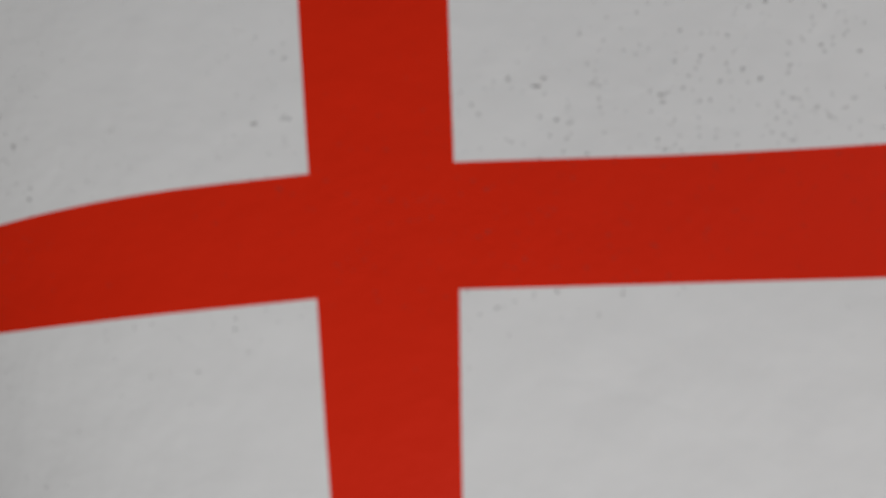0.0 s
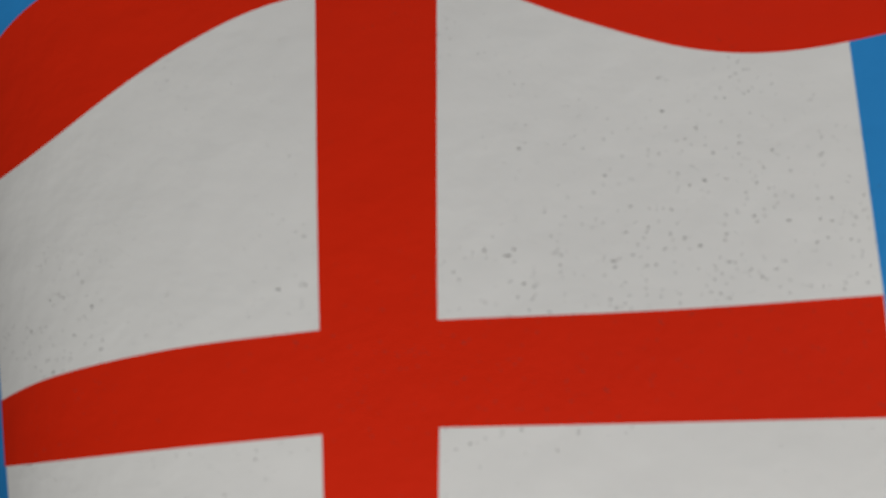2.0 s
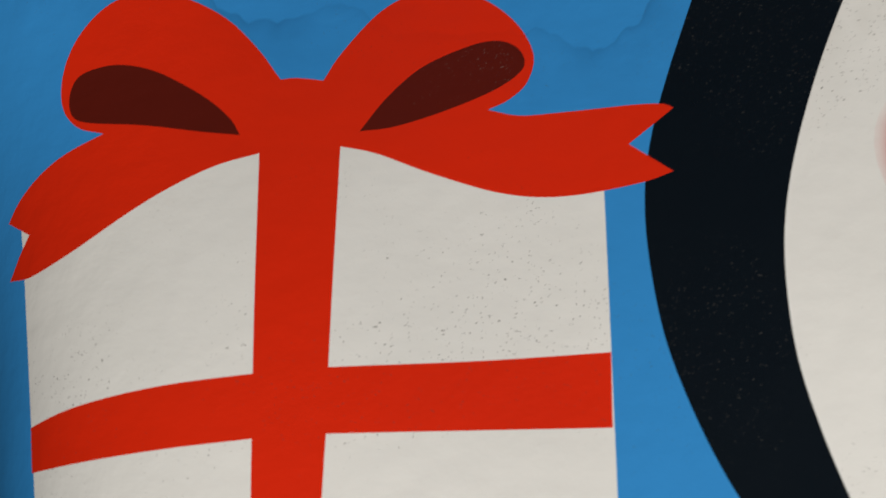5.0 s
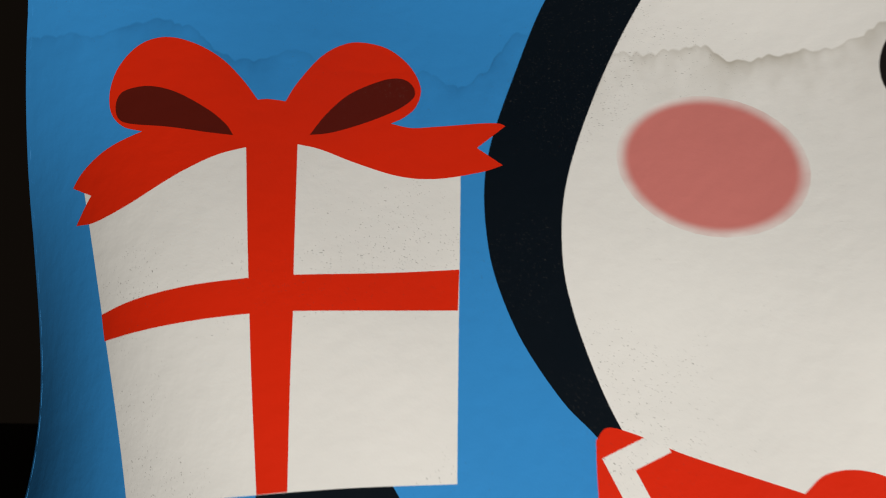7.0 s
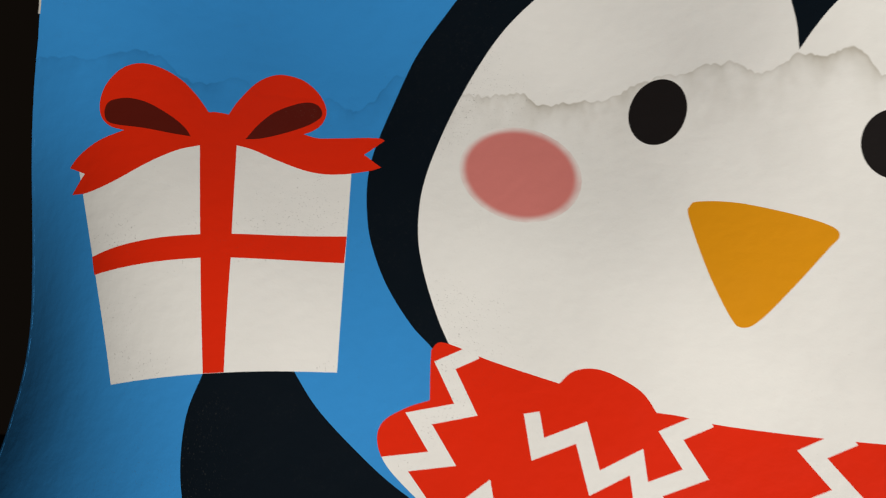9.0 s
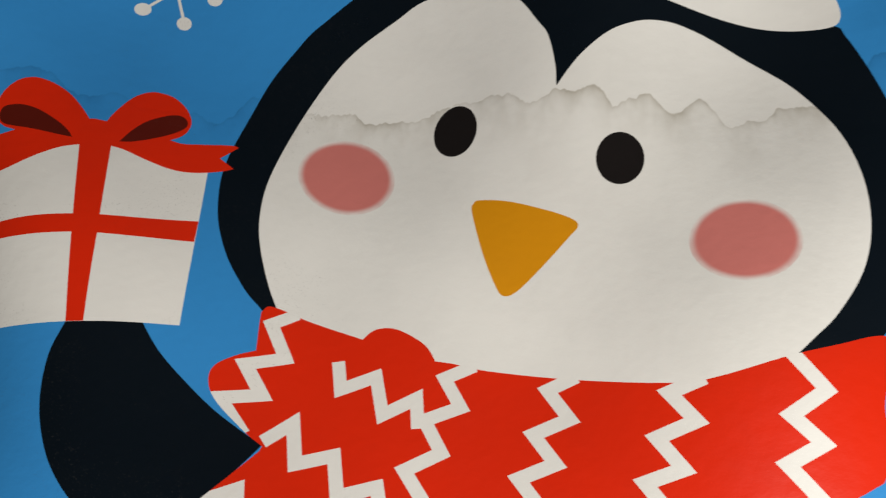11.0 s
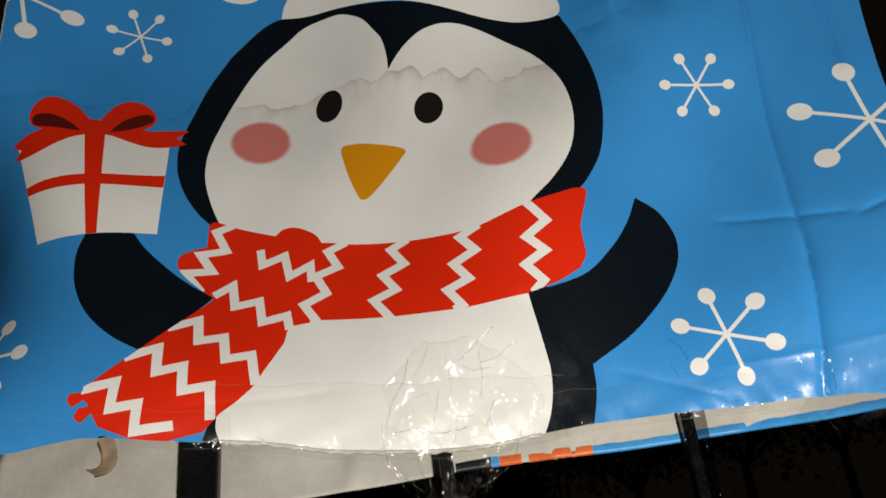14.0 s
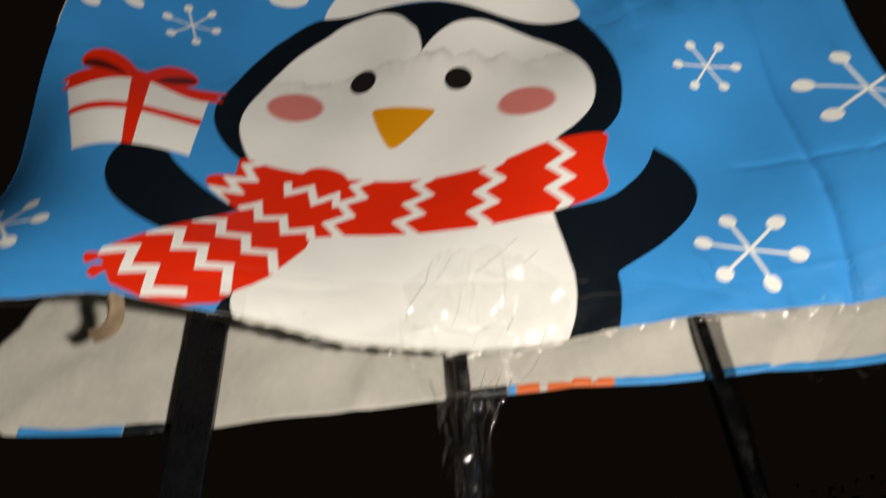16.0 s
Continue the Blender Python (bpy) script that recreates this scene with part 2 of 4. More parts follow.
HEM_BLUE = plain_material("blue_print_hem", (0.04, 0.26, 0.60), 0.38, 0, 50.0, 0.15, 0.2, 0.0006)
HEM_BLACK = plain_material("black_print_hem", (0.006, 0.009, 0.012), 0.36, 0, 50.0, 0.2, 0.2, 0.0006)


def film_material(name, clear, gloss, relief, scale, border=0.2):
    """Clear plastic film: mostly lets light through, with sharp gloss on its creases."""
    m = bpy.data.materials.new(name)
    m.use_nodes = True
    nt = m.node_tree
    nt.nodes.remove(nt.nodes["Principled BSDF"])
    tex = nt.nodes.new("ShaderNodeTexCoord").outputs["Object"]
    see = node(nt, "ShaderNodeBsdfTransparent", Color=(*clear, 1))
    shine = node(nt, "ShaderNodeBsdfGlossy", Color=(1, 1, 1, 1), Roughness=0.07)
    haze = node(nt, "ShaderNodeBsdfDiffuse", Color=(0.62, 0.6, 0.55, 1))
    height = calc(nt, "ADD", noise_out(nt, tex, scale, 3.0, 0.6, ((0, 0, 0), (1, 1, 0.55))),
                  calc(nt, "MULTIPLY", noise_out(nt, tex, scale * 0.3, 2.0, 0.5), 2.0))
    bp = node(nt, "ShaderNodeBump", Strength=relief, Distance=0.003)
    nt.links.new(height, bp.inputs["Height"])
    nt.links.new(bp.outputs[0], shine.inputs["Normal"])
    fres = node(nt, "ShaderNodeFresnel", IOR=1.45)
    nt.links.new(bp.outputs[0], fres.inputs["Normal"])
    a = nt.nodes.new("ShaderNodeMixShader")
    nt.links.new(calc(nt, "ADD", calc(nt, "MULTIPLY", fres.outputs[0], 0.05), gloss), a.inputs[0])
    nt.links.new(see.outputs[0], a.inputs[1])
    nt.links.new(shine.outputs[0], a.inputs[2])
    c = nt.nodes.new("ShaderNodeMixShader")
    dust = ramp(nt, noise_out(nt, tex, scale * 0.5, 4.0, 0.7), 0.5, 0.85)
    uv = nt.nodes.new("ShaderNodeUVMap")
    uv.uv_map = "strip"
    sep = nt.nodes.new("ShaderNodeSeparateXYZ")
    nt.links.new(uv.outputs[0], sep.inputs[0])
    rim = calc(nt, "ABSOLUTE", calc(nt, "SUBTRACT", sep.outputs[1], 0.5))
    rim = calc(nt, "MULTIPLY", ramp(nt, rim, 0.475, 0.497), ramp(nt, noise_out(nt, tex, scale * 0.6, 2.0), 0.3, 0.6))
    haze.inputs["Color"].default_value = (0.3, 0.27, 0.22, 1)
    nt.links.new(calc(nt, "ADD", calc(nt, "MULTIPLY", dust, 0.05), calc(nt, "MULTIPLY", rim, border)), c.inputs[0])
    nt.links.new(a.outputs[0], c.inputs[1])
    nt.links.new(haze.outputs[0], c.inputs[2])
    nt.links.new(c.outputs[0], nt.nodes["Material Output"].inputs["Surface"])
    return m


TAPE = film_material("clear_tape", (0.955, 0.953, 0.945), 0.005, 0.8, 95.0)
DARK_TAPE = film_material("grey_tape", (0.33, 0.32, 0.31), 0.02, 1.0, 140.0)
WRAP = film_material("clear_wrap", (0.985, 0.985, 0.98), 0.06, 1.0, 90.0, 0.14)


def glow_material(name, rgb, power):
    m, nt, b = material(name, (0.8, 0.8, 0.8), 0.4)
    b.inputs["Emission Color"].default_value = (*rgb, 1)
    b.inputs["Emission Strength"].default_value = power
    return m


# ------------------------------------------------------------------ building helpers
def empty(name, place, label, category, group=""):
    ob = new(name)
    ob.location = place
    ob.empty_display_size = 0.05
    return tagged(ob, label, category, group)


def link_mesh(name, me, mat, parent=None, label=""):
    me.materials.append(mat)
    ob = new(name, me)
    if parent:
        ob.parent = parent
        up = parent
        place = Vector((0, 0, 0))
        while up:
            place += up.location
            up = up.parent
        ob.location = -place if parent.parent is None else Vector((0, 0, 0))
    return tagged(ob, label)


def part(name, bm, mat, parent, label="", smooth=False):
    me = bpy.data.meshes.new(name)
    bmesh.ops.recalc_face_normals(bm, faces=bm.faces)
    bm.to_mesh(me)
    bm.free()
    if smooth:
        me.shade_smooth()
    return link_mesh(name, me, mat, parent, label)


def box(bm, x0, x1, y0, y1, z0, z1, bevel=0.0):
    r = bmesh.ops.create_cube(bm, size=1)
    bmesh.ops.scale(bm, vec=(x1 - x0, y1 - y0, z1 - z0), verts=r["verts"])
    bmesh.ops.translate(bm, vec=((x0 + x1) / 2, (y0 + y1) / 2, (z0 + z1) / 2), verts=r["verts"])
    if bevel:
        edges = list({e for v in r["verts"] for e in v.link_edges})
        bmesh.ops.bevel(bm, geom=edges, offset=bevel, segments=2, affect="EDGES", profile=0.5)


def grid_mesh(name, rows):
    """A sheet from rows of points."""
    verts = [p for row in rows for p in row]
    n = len(rows[0])
    faces = [(i * n + j, i * n + j + 1, (i + 1) * n + j + 1, (i + 1) * n + j) for i in range(len(rows) - 1) for j in range(n - 1)]
    me = bpy.data.meshes.new(name)
    me.from_pydata(verts, [], faces)
    uv = me.uv_layers.new(name="strip")
    for lp in me.loops:
        uv.data[lp.index].uv = ((lp.vertex_index % n) / (n - 1), (lp.vertex_index // n) / (len(rows) - 1))
    me.shade_smooth()
    return me


# ------------------------------------------------------------------ outlines of the print
def curve_through(points, steps=7):
    """A closed outline through the points, smooth but for the corners (third number 1)."""
    n, out = len(points), []
    xy = [np.array(p[:2], float) for p in points]
    sharp = [len(p) > 2 for p in points]
    for i in range(n):
        a, b = xy[i], xy[(i + 1) % n]
        ta = (b - a) if sharp[i] else (b - xy[i - 1]) / 2
        tb = (b - a) if sharp[(i + 1) % n] else (xy[(i + 2) % n] - a) / 2
        if sharp[i] and sharp[(i + 1) % n]:
            out.append(tuple(a))
            continue
        for k in range(steps):
            s = k / steps
            p = (2 * s**3 - 3 * s**2 + 1) * a + (s**3 - 2 * s**2 + s) * ta + (3 * s**2 - 2 * s**3) * b + (s**3 - s**2) * tb
            out.append(tuple(p))
    return out


def oval(cx, cz, a, b, turn=0.0, n=40):
    c, s = math.cos(radians(turn)), math.sin(radians(turn))
    return [(cx + a * math.cos(t) * c - b * math.sin(t) * s, cz + a * math.cos(t) * s + b * math.sin(t) * c)
            for t in (2 * math.pi * k / n for k in range(n))]


def stripe(points, half, reach=0.0):
    """A zigzag band with mitred corners along the points."""
    p = [np.array(q, float) for q in points]
    p[0], p[-1] = p[0] + (p[0] - p[1]) * reach, p[-1] + (p[-1] - p[-2]) * reach
    left, right = [], []
    for i, q in enumerate(p):
        d0 = p[i] - p[i - 1] if i else p[1] - p[0]
        d1 = p[i + 1] - p[i] if i + 1 < len(p) else d0
        n0 = np.array((-d0[1], d0[0])) / np.hypot(*d0)
        n1 = np.array((-d1[1], d1[0])) / np.hypot(*d1)
        m = n0 + n1
        m = m / np.hypot(*m)
        m = m * half / max(float(m @ n0), 0.35)
        left.append(tuple(q + m))
        right.append(tuple(q - m))
    return left + right[::-1]


def snowflake(cx, cz, arm, turn, ball, bar):
    shapes = []
    for k in range(6):
        a = radians(turn + 60 * k)
        ex, ez = cx + arm * math.cos(a), cz + arm * math.sin(a)
        shapes.append(stripe([(cx - 0.3 * math.cos(a), cz - 0.3 * math.sin(a)), (ex, ez)], bar / 2))
        shapes.append(oval(ex, ez, ball * 1.06, ball * 0.96, turn + 60 * k, 22))
    return shapes


LOW_EDGE = [(-296, 11), (-251.8, 17.9), (-234.2, 20), (-216.3, 23.4), (-201.4, 25.3), (-184.8, 24.5), (-161.1, 21.8), (-139.7, 20), (-125.4, 20.2), (-107.5, 19.1), (-88.6, 16.4), (-69.5, 13), (-49.2, 10.9), (-28.9, 9.2), (7.6, 7.8), (33, 8.6), (62.9, 12.3), (92, 14.4), (121.5, 14.4), (142.5, 14.6), (175, 14.9), (209.1, 16.4), (237.4, 15.1), (257, 11), (304, 8)]  # lower edge of the front panel, in millimetres
SHEET = LOW_EDGE + [(303, 120), (306, 223), (311, 300), (310, 360), (308, 401), (310, 446), (240, 450.1), (190, 449.4), (129.9, 453), (-0.3, 473.1), (-100.2, 492), (-173, 499.8), (-206.1, 490.4), (-226.1, 472.3), (-250.1, 463.8), (-274.1, 464.4), (-290.1, 472.2), (-302, 486.1), (-304, 395), (-303, 340), (-304, 290), (-307, 255), (-312, 200), (-312, 150), (-305, 60)]
ART = []


def art(name, ink, *outline):
    """An inked area; outline in millimetres, a third number 1 marks a sharp corner."""
    ART.append((name, ink, outline))


art("head", "black", (-148.5, 174.5), (-157.7, 184.4), (-167.3, 198.8), (-173.6, 213.2), (-176.8, 225.6), (-178.4, 241.8), (-177, 257), (-171.6, 278), (-163.3, 301.9), (-151.2, 321), (-137.8, 336.1), (-107.6, 355.5), (-60.6, 350.7), (-10.6, 339.2), (37.2, 326.2), (84.1, 314.9), (108.3, 310.7), (113.2, 303.6), (120.2, 283.2), (126.7, 256.5), (128.9, 230.5), (127.1, 209.7), (121.8, 188.6), (112.4, 172.3), (102.9, 160.7, 1), (79.9, 144.8, 1), (1.2, 123.1), (-81.4, 130), (-138, 158.2, 1))
art("body", "black", (-135.5, 20.6, 1), (-129.6, 37.9), (-116.4, 76.1), (-62, 108.9, 1), (67.6, 103.5, 1), (85.6, 89.8, 1), (96.4, 47.7, 1), (96.6, 32.8), (93.3, 14.5), (90.4, 0.5, 1), (-30, -7.6, 1))
art("belly", "white", (-125.4, 17.6, 1), (-128.3, 33.2), (-119.7, 76.1), (-61.8, 113.3, 1), (66.7, 97.8, 1), (69.9, 72.6), (71.4, 50.2), (71.3, 36), (68.8, 22.6), (63.7, 9.9), (59.7, -2.6, 1), (-30, -7.6, 1))
art("flipper", "black", (62.4, 100.5, 1), (67.2, 96.6), (98.1, 103.3), (118.1, 120), (131.7, 138), (140.5, 156.1, 1), (153.8, 145.8), (161, 129.8), (161, 115.4), (155.5, 100.8), (143.3, 83.4), (121.9, 63.2), (96.4, 47.7, 1), (71.8, 47.9, 1))
art("flipper", "black", (-221.2, 163.9, 1), (-224.5, 148.1), (-222.3, 129.3), (-214.7, 111.5), (-204.1, 97.5), (-190.1, 85.5), (-175, 77, 1), (-162.8, 88.7), (-150.7, 103.2), (-140.5, 116.7, 1), (-158.6, 128.5), (-171.7, 139.5), (-185.4, 153.2), (-195.5, 167.6, 1), (-210.3, 167.3, 1))
art("face", "white", (-17.6, 284.6, 1), (-18.2, 296.7), (-21.3, 311.3), (-26.2, 319.7), (-35.8, 333.6), (-49.8, 342.7), (-61.9, 345.1), (-83.3, 343.6), (-97.8, 335.5), (-115.2, 323.5), (-128.8, 309), (-141.1, 288.1), (-150.7, 264.5), (-156.8, 241.6), (-157.6, 222.1), (-154.9, 206.7), (-149.3, 189.8), (-143.8, 177.7), (-136.4, 164.8), (-113.8, 142.6), (-78.3, 135.5, 1), (-16.7, 133.6), (37.1, 136), (71.3, 155.8, 1), (77.8, 161.8), (87.3, 170.7), (99, 186.2), (105.3, 200.3), (108.3, 215.9), (108.4, 232.6), (105.2, 250.4), (98.5, 266.3), (86.5, 283.7), (68.4, 298.6), (54, 308.2), (39.1, 314.3), (26.6, 315.6), (16.5, 313.8), (6.1, 309.4), (-4.9, 300.6), (-11.9, 292.6))
art("beak", "orange", (-56.4, 225.8), (-55.8, 230.5), (-52.4, 232), (-39.5, 230.3), (-21.7, 224.4), (-11, 219.4), (-8.8, 215.7), (-12.4, 211.4), (-23.8, 198.7), (-35.3, 187.2), (-41.4, 184.8), (-45.2, 189.3), (-51.4, 205.8))
art("hat_crown", "red", (-91.3, 384.5, 1), (-93.9, 389.4), (-104.4, 391), (-115.4, 387.2, 1), (-124.2, 419.1, 1), (-98.5, 426.6), (-72.1, 431.4), (-40.1, 431.3), (-18.5, 437.6), (-5, 440.8), (12.8, 425.9), (42.3, 404.2), (66.2, 389.3), (82.2, 375.6), (91.6, 359.2), (96.3, 339.7, 1), (75.8, 336.5), (38.2, 344.3), (-10.3, 369), (-61.9, 376.9))
art("hat_brim", "white", (-102.4, 356.1, 1), (-98.2, 367.5), (-84.7, 381.8), (-62.1, 386.3), (-30.7, 384.5), (-4.9, 378.6), (20, 368.1), (53, 350.9), (76.5, 344.5), (96, 343.6), (105.7, 338.2), (111.5, 323.9), (112, 313.6), (105.7, 309.8), (83.9, 311.9), (60.1, 318.1), (28, 328.2), (-10.6, 339.9), (-50.6, 348.9), (-80.8, 352.1))
art("pompom", "white", (-120.1, 418.7, 1), (-110.1, 413.2), (-105.7, 402.6, 1), (-102.8, 393.5), (-107.9, 386.7), (-115.9, 385.5, 1), (-119.9, 376.7), (-133.4, 374.9), (-149.1, 380.1), (-154.3, 387.2, 1), (-165.9, 389), (-171.8, 395.7), (-171, 399.2, 1), (-177.9, 404.5), (-177.7, 412.3), (-173.1, 420.7), (-165.4, 423.5, 1), (-159.6, 430.9), (-145.6, 430.5), (-130.5, 423.8, 1), (-126.3, 422.7))
art("gift", "white", (-281.2, 236.7, 1), (-253.9, 158.5, 1), (-235.3, 161), (-220.8, 162.7), (-201.7, 164.4), (-180.4, 165.3, 1), (-184.9, 247.2, 1), (-208.5, 256.7, 1), (-233.9, 260.5, 1), (-251.9, 252, 1))
art("gift_ribbon", "red", (-238.9, 250.9, 1), (-230.8, 212.2), (-229, 203.2), (-221.5, 162.7, 1), (-215, 163.4, 1), (-219.5, 204.2), (-220.9, 213.5), (-226.8, 253.1, 1))
art("gift_ribbon", "red", (-269.8, 203.6, 1), (-258.9, 206.8), (-244.5, 210), (-230.8, 212.2, 1), (-220.9, 213.5, 1), (-201.9, 215.2), (-183.3, 217.4, 1), (-182.9, 206.3, 1), (-200.4, 205.3), (-219.5, 204.2, 1), (-229, 203.2, 1), (-241.3, 201.4), (-254, 199.3), (-267.8, 196.9, 1))
art("ribbon_tail", "red", (-233.7, 259.5, 1), (-226.6, 251.5, 1), (-220.7, 250.4), (-211.6, 247), (-200.6, 243.9), (-191.1, 243.8), (-179.3, 246.6), (-173.7, 248.9, 1), (-180.9, 254.3, 1), (-173.4, 261.6, 1), (-175.6, 262.5), (-181.3, 262.3), (-192.3, 260.8), (-199.1, 259.9), (-204.5, 260.9, 1), (-215.4, 263.3, 1))
art("ribbon_tail", "red", (-233.7, 259.5, 1), (-238.6, 249.3, 1), (-244.8, 246.6), (-251.5, 242.1), (-264.3, 232.7), (-275.2, 228.3), (-283.6, 228.1, 1), (-278.5, 235.7, 1), (-286, 238.7, 1), (-282.2, 243.1), (-274.9, 248.6), (-265.8, 253.1, 1), (-253, 257.6, 1))
art("bow_loop", "red", (-238.7, 264.9, 1), (-244, 271.7), (-250.5, 278.1), (-258, 282.2), (-265, 283.2), (-271, 280.2), (-275.5, 273.2), (-277, 265.6), (-275.6, 259), (-271.5, 254.8), (-265.8, 253.1, 1), (-251.6, 250.1, 1), (-230.7, 250.6, 1), (-234.7, 265.1, 1))
art("bow_loop", "red", (-238.9, 264.9, 1), (-236.2, 265.5), (-231.9, 265.3, 1), (-230.1, 272), (-225.8, 281.9), (-221, 287.2), (-215.7, 289), (-208.2, 287.4), (-201.5, 281.6), (-197.7, 274), (-198.3, 267.5), (-201.1, 263.4), (-204.5, 260.9, 1), (-216.9, 253.5, 1), (-233.6, 250.4, 1))
art("bow_fold", "maroon", (-273, 257), (-274.6, 260.8), (-273.9, 264.6), (-270.8, 266.4), (-265.8, 267.1), (-259.1, 265.5), (-250.4, 260.7), (-245, 256.3), (-242.4, 252.8, 1), (-249.1, 253.3), (-258.7, 254.5), (-268.9, 255.4))
art("bow_fold", "maroon", (-224.2, 254.8, 1), (-221.1, 262.5), (-216.3, 269.9), (-208.9, 275.4), (-203.8, 276.8), (-200.2, 274.8), (-199.2, 270.7), (-203, 266), (-210.5, 260.8), (-218.8, 256.3))
art("scarf_tail", "red", (-136.8, 125.3, 1), (-141.1, 114.3, 1), (-159.4, 94.1), (-176.2, 75.7), (-195.7, 58), (-200.8, 54.5, 1), (-201.4, 51.4), (-207.9, 50.7, 1), (-208.8, 46.7), (-206.1, 42.7, 1), (-199.9, 46.6, 1), (-197.3, 43.3), (-202.6, 42, 1), (-204.5, 36.7), (-200.7, 33.6, 1), (-195.3, 38.8, 1), (-191.4, 31.1, 1), (-163.6, 19, 1), (-135.1, 25.6, 1), (-126.7, 36, 1), (-117.1, 44.4), (-109, 53.2), (-106.2, 58.9, 1), (-93.2, 82.3, 1), (-90.6, 100.1, 1), (-79.1, 129.5, 1))
art("scarf_knot", "red", (-150, 175.4, 1), (-146.8, 178.4), (-137.9, 175.9), (-129, 172.3), (-104.2, 164.6, 1), (-76.9, 154.5, 1), (-68.1, 137, 1), (-78, 95.4, 1), (-90.7, 93.6, 1), (-93.3, 86, 1), (-133.7, 112.1, 1), (-140.8, 116.7, 1), (-148.1, 122), (-160.9, 133.9), (-165.4, 142.5), (-164.2, 149.4), (-156.8, 154.5), (-149.4, 157.3, 1), (-149.9, 167.7))
art("scarf_wrap", "red", (-83.5, 150.7, 1), (-70.8, 155.1, 1), (-62.7, 154), (-48.5, 151.1), (-9.3, 147), (26.1, 144.9), (41.8, 146.9), (67.9, 154.6), (86.8, 159.2), (101.2, 162.9), (107.6, 162.3), (107.7, 157.1), (103, 142.7), (101, 134.7), (101.7, 123), (101.7, 116.1), (97, 108, 1), (83, 100.9), (65.6, 96.2), (56.9, 95.2), (26.8, 92.7), (10.8, 92.7), (-22.9, 93.4), (-32.2, 93.9), (-71.5, 96.6), (-79.6, 97.9, 1), (-90, 93.3, 1), (-94.3, 122.3, 1))
art("scarf_knot", "red", (-117, 144.2, 1), (-104.2, 164.6, 1), (-99.4, 168.9), (-92.5, 170.1), (-85.2, 168), (-75.8, 162.1), (-70.7, 154.3, 1), (-64.3, 153.6, 1), (-81.3, 128.1, 1), (-107.5, 121.7, 1))
STRIPES = []


def zigzag(*points):
    """The middle line of a white zigzag on the scarf, in millimetres."""
    STRIPES.append(points)


zigzag((-56.5, 152.2), (-66.9, 147.6), (-59.7, 135.2), (-74.9, 129.4), (-67.3, 116.1), (-82.3, 108.7), (-73.7, 96.4))
zigzag((-13.5, 147.4), (-23.2, 142.8), (-14.5, 130.8), (-29.4, 124.3), (-20.7, 112.7), (-35.7, 106.5), (-26.4, 94.6))
zigzag((34.3, 145.5), (23.8, 141.0), (33.0, 129.9), (18.3, 123.3), (27.4, 111.6), (13.0, 106.1), (21.7, 94.6), (17.5, 92.6))
zigzag((69.8, 153.8), (79.6, 141.4), (66.0, 132.0), (76.7, 121.5), (63.5, 113.9), (73.7, 102.3), (68.0, 96.8))
zigzag((-136.2, 174.4), (-144.9, 170.0), (-136.9, 154.5), (-152.7, 150.9), (-144.1, 137.7), (-160.1, 135.5), (-150.8, 123.7))
zigzag((-113.5, 151.7), (-111.8, 141.8), (-96.8, 147.8), (-92.9, 131.3), (-78.7, 138.6), (-77.8, 128.4))
zigzag((-138.3, 119.9), (-129.7, 126.5), (-126.5, 109.9), (-111.5, 113.7), (-108.4, 97.7), (-92.9, 101.8), (-91.1, 93.6))
zigzag((-159.1, 93.9), (-146.3, 99.2), (-143.6, 83.7), (-129.7, 86.6), (-126.6, 71.0), (-112.1, 73.9), (-108.9, 58.0))
zigzag((-178.2, 73.1), (-164.5, 78.5), (-162.9, 62.4), (-149.1, 66.2), (-147.6, 50.4), (-132.9, 53.3), (-131.8, 36.7))
zigzag((-198.3, 53.4), (-183.9, 56.7), (-185.3, 40.9), (-170.6, 43.1), (-171.6, 27.6), (-155.1, 29.4))
OVALS = [  # name, ink, centre, half axes, turn
    ("eye", "ink", -65.4, 270.1, 13.6, 10.6, 82),
    ("eye", "ink", 10.1, 246.6, 12.6, 10.5, 93),
    ("cheek", "blush", -118.7, 247.5, 25, 20.1, 155),
    ("cheek", "blush", 57.7, 204.3, 22, 18.7, -171),
]
FLAKES = [  # centre, arm, turn, ball, bar
    (193.7, 231.9, 21.3, -5, 3.7, 1.7),
    (-217.9, 355.3, 21.3, -13, 3.9, 1.5),
    (175.8, 57.1, 26.4, -18, 5.2, 2.2),
    (288.8, 183.2, 39.6, -24, 7, 2.6),
    (205.3, 394.1, 39.7, -21, 7, 2.6),
    (-295.7, 373.4, 33.5, -19, 7, 2.6),
    (-202.2, 456.5, 27.2, -15, 4, 1.5),
    (94.7, 427.7, 16.8, -5, 3.6, 1.5),
    (-266.8, 76.6, 23.6, 7, 5, 2.1),
]


def inside(polygon, px, pz):
    """Which of the points lie in the polygon."""
    q = np.array(polygon)
    x0, z0 = q[:, 0], q[:, 1]
    x1, z1 = np.roll(x0, -1), np.roll(z0, -1)
    hit = np.zeros(len(px), bool)
    for a, b, c, d in zip(x0, z0, x1, z1):
        if b != d:
            cross = ((b > pz) != (d > pz)) & (px < (c - a) * (pz - b) / (d - b) + a)
            hit ^= cross
    return hit


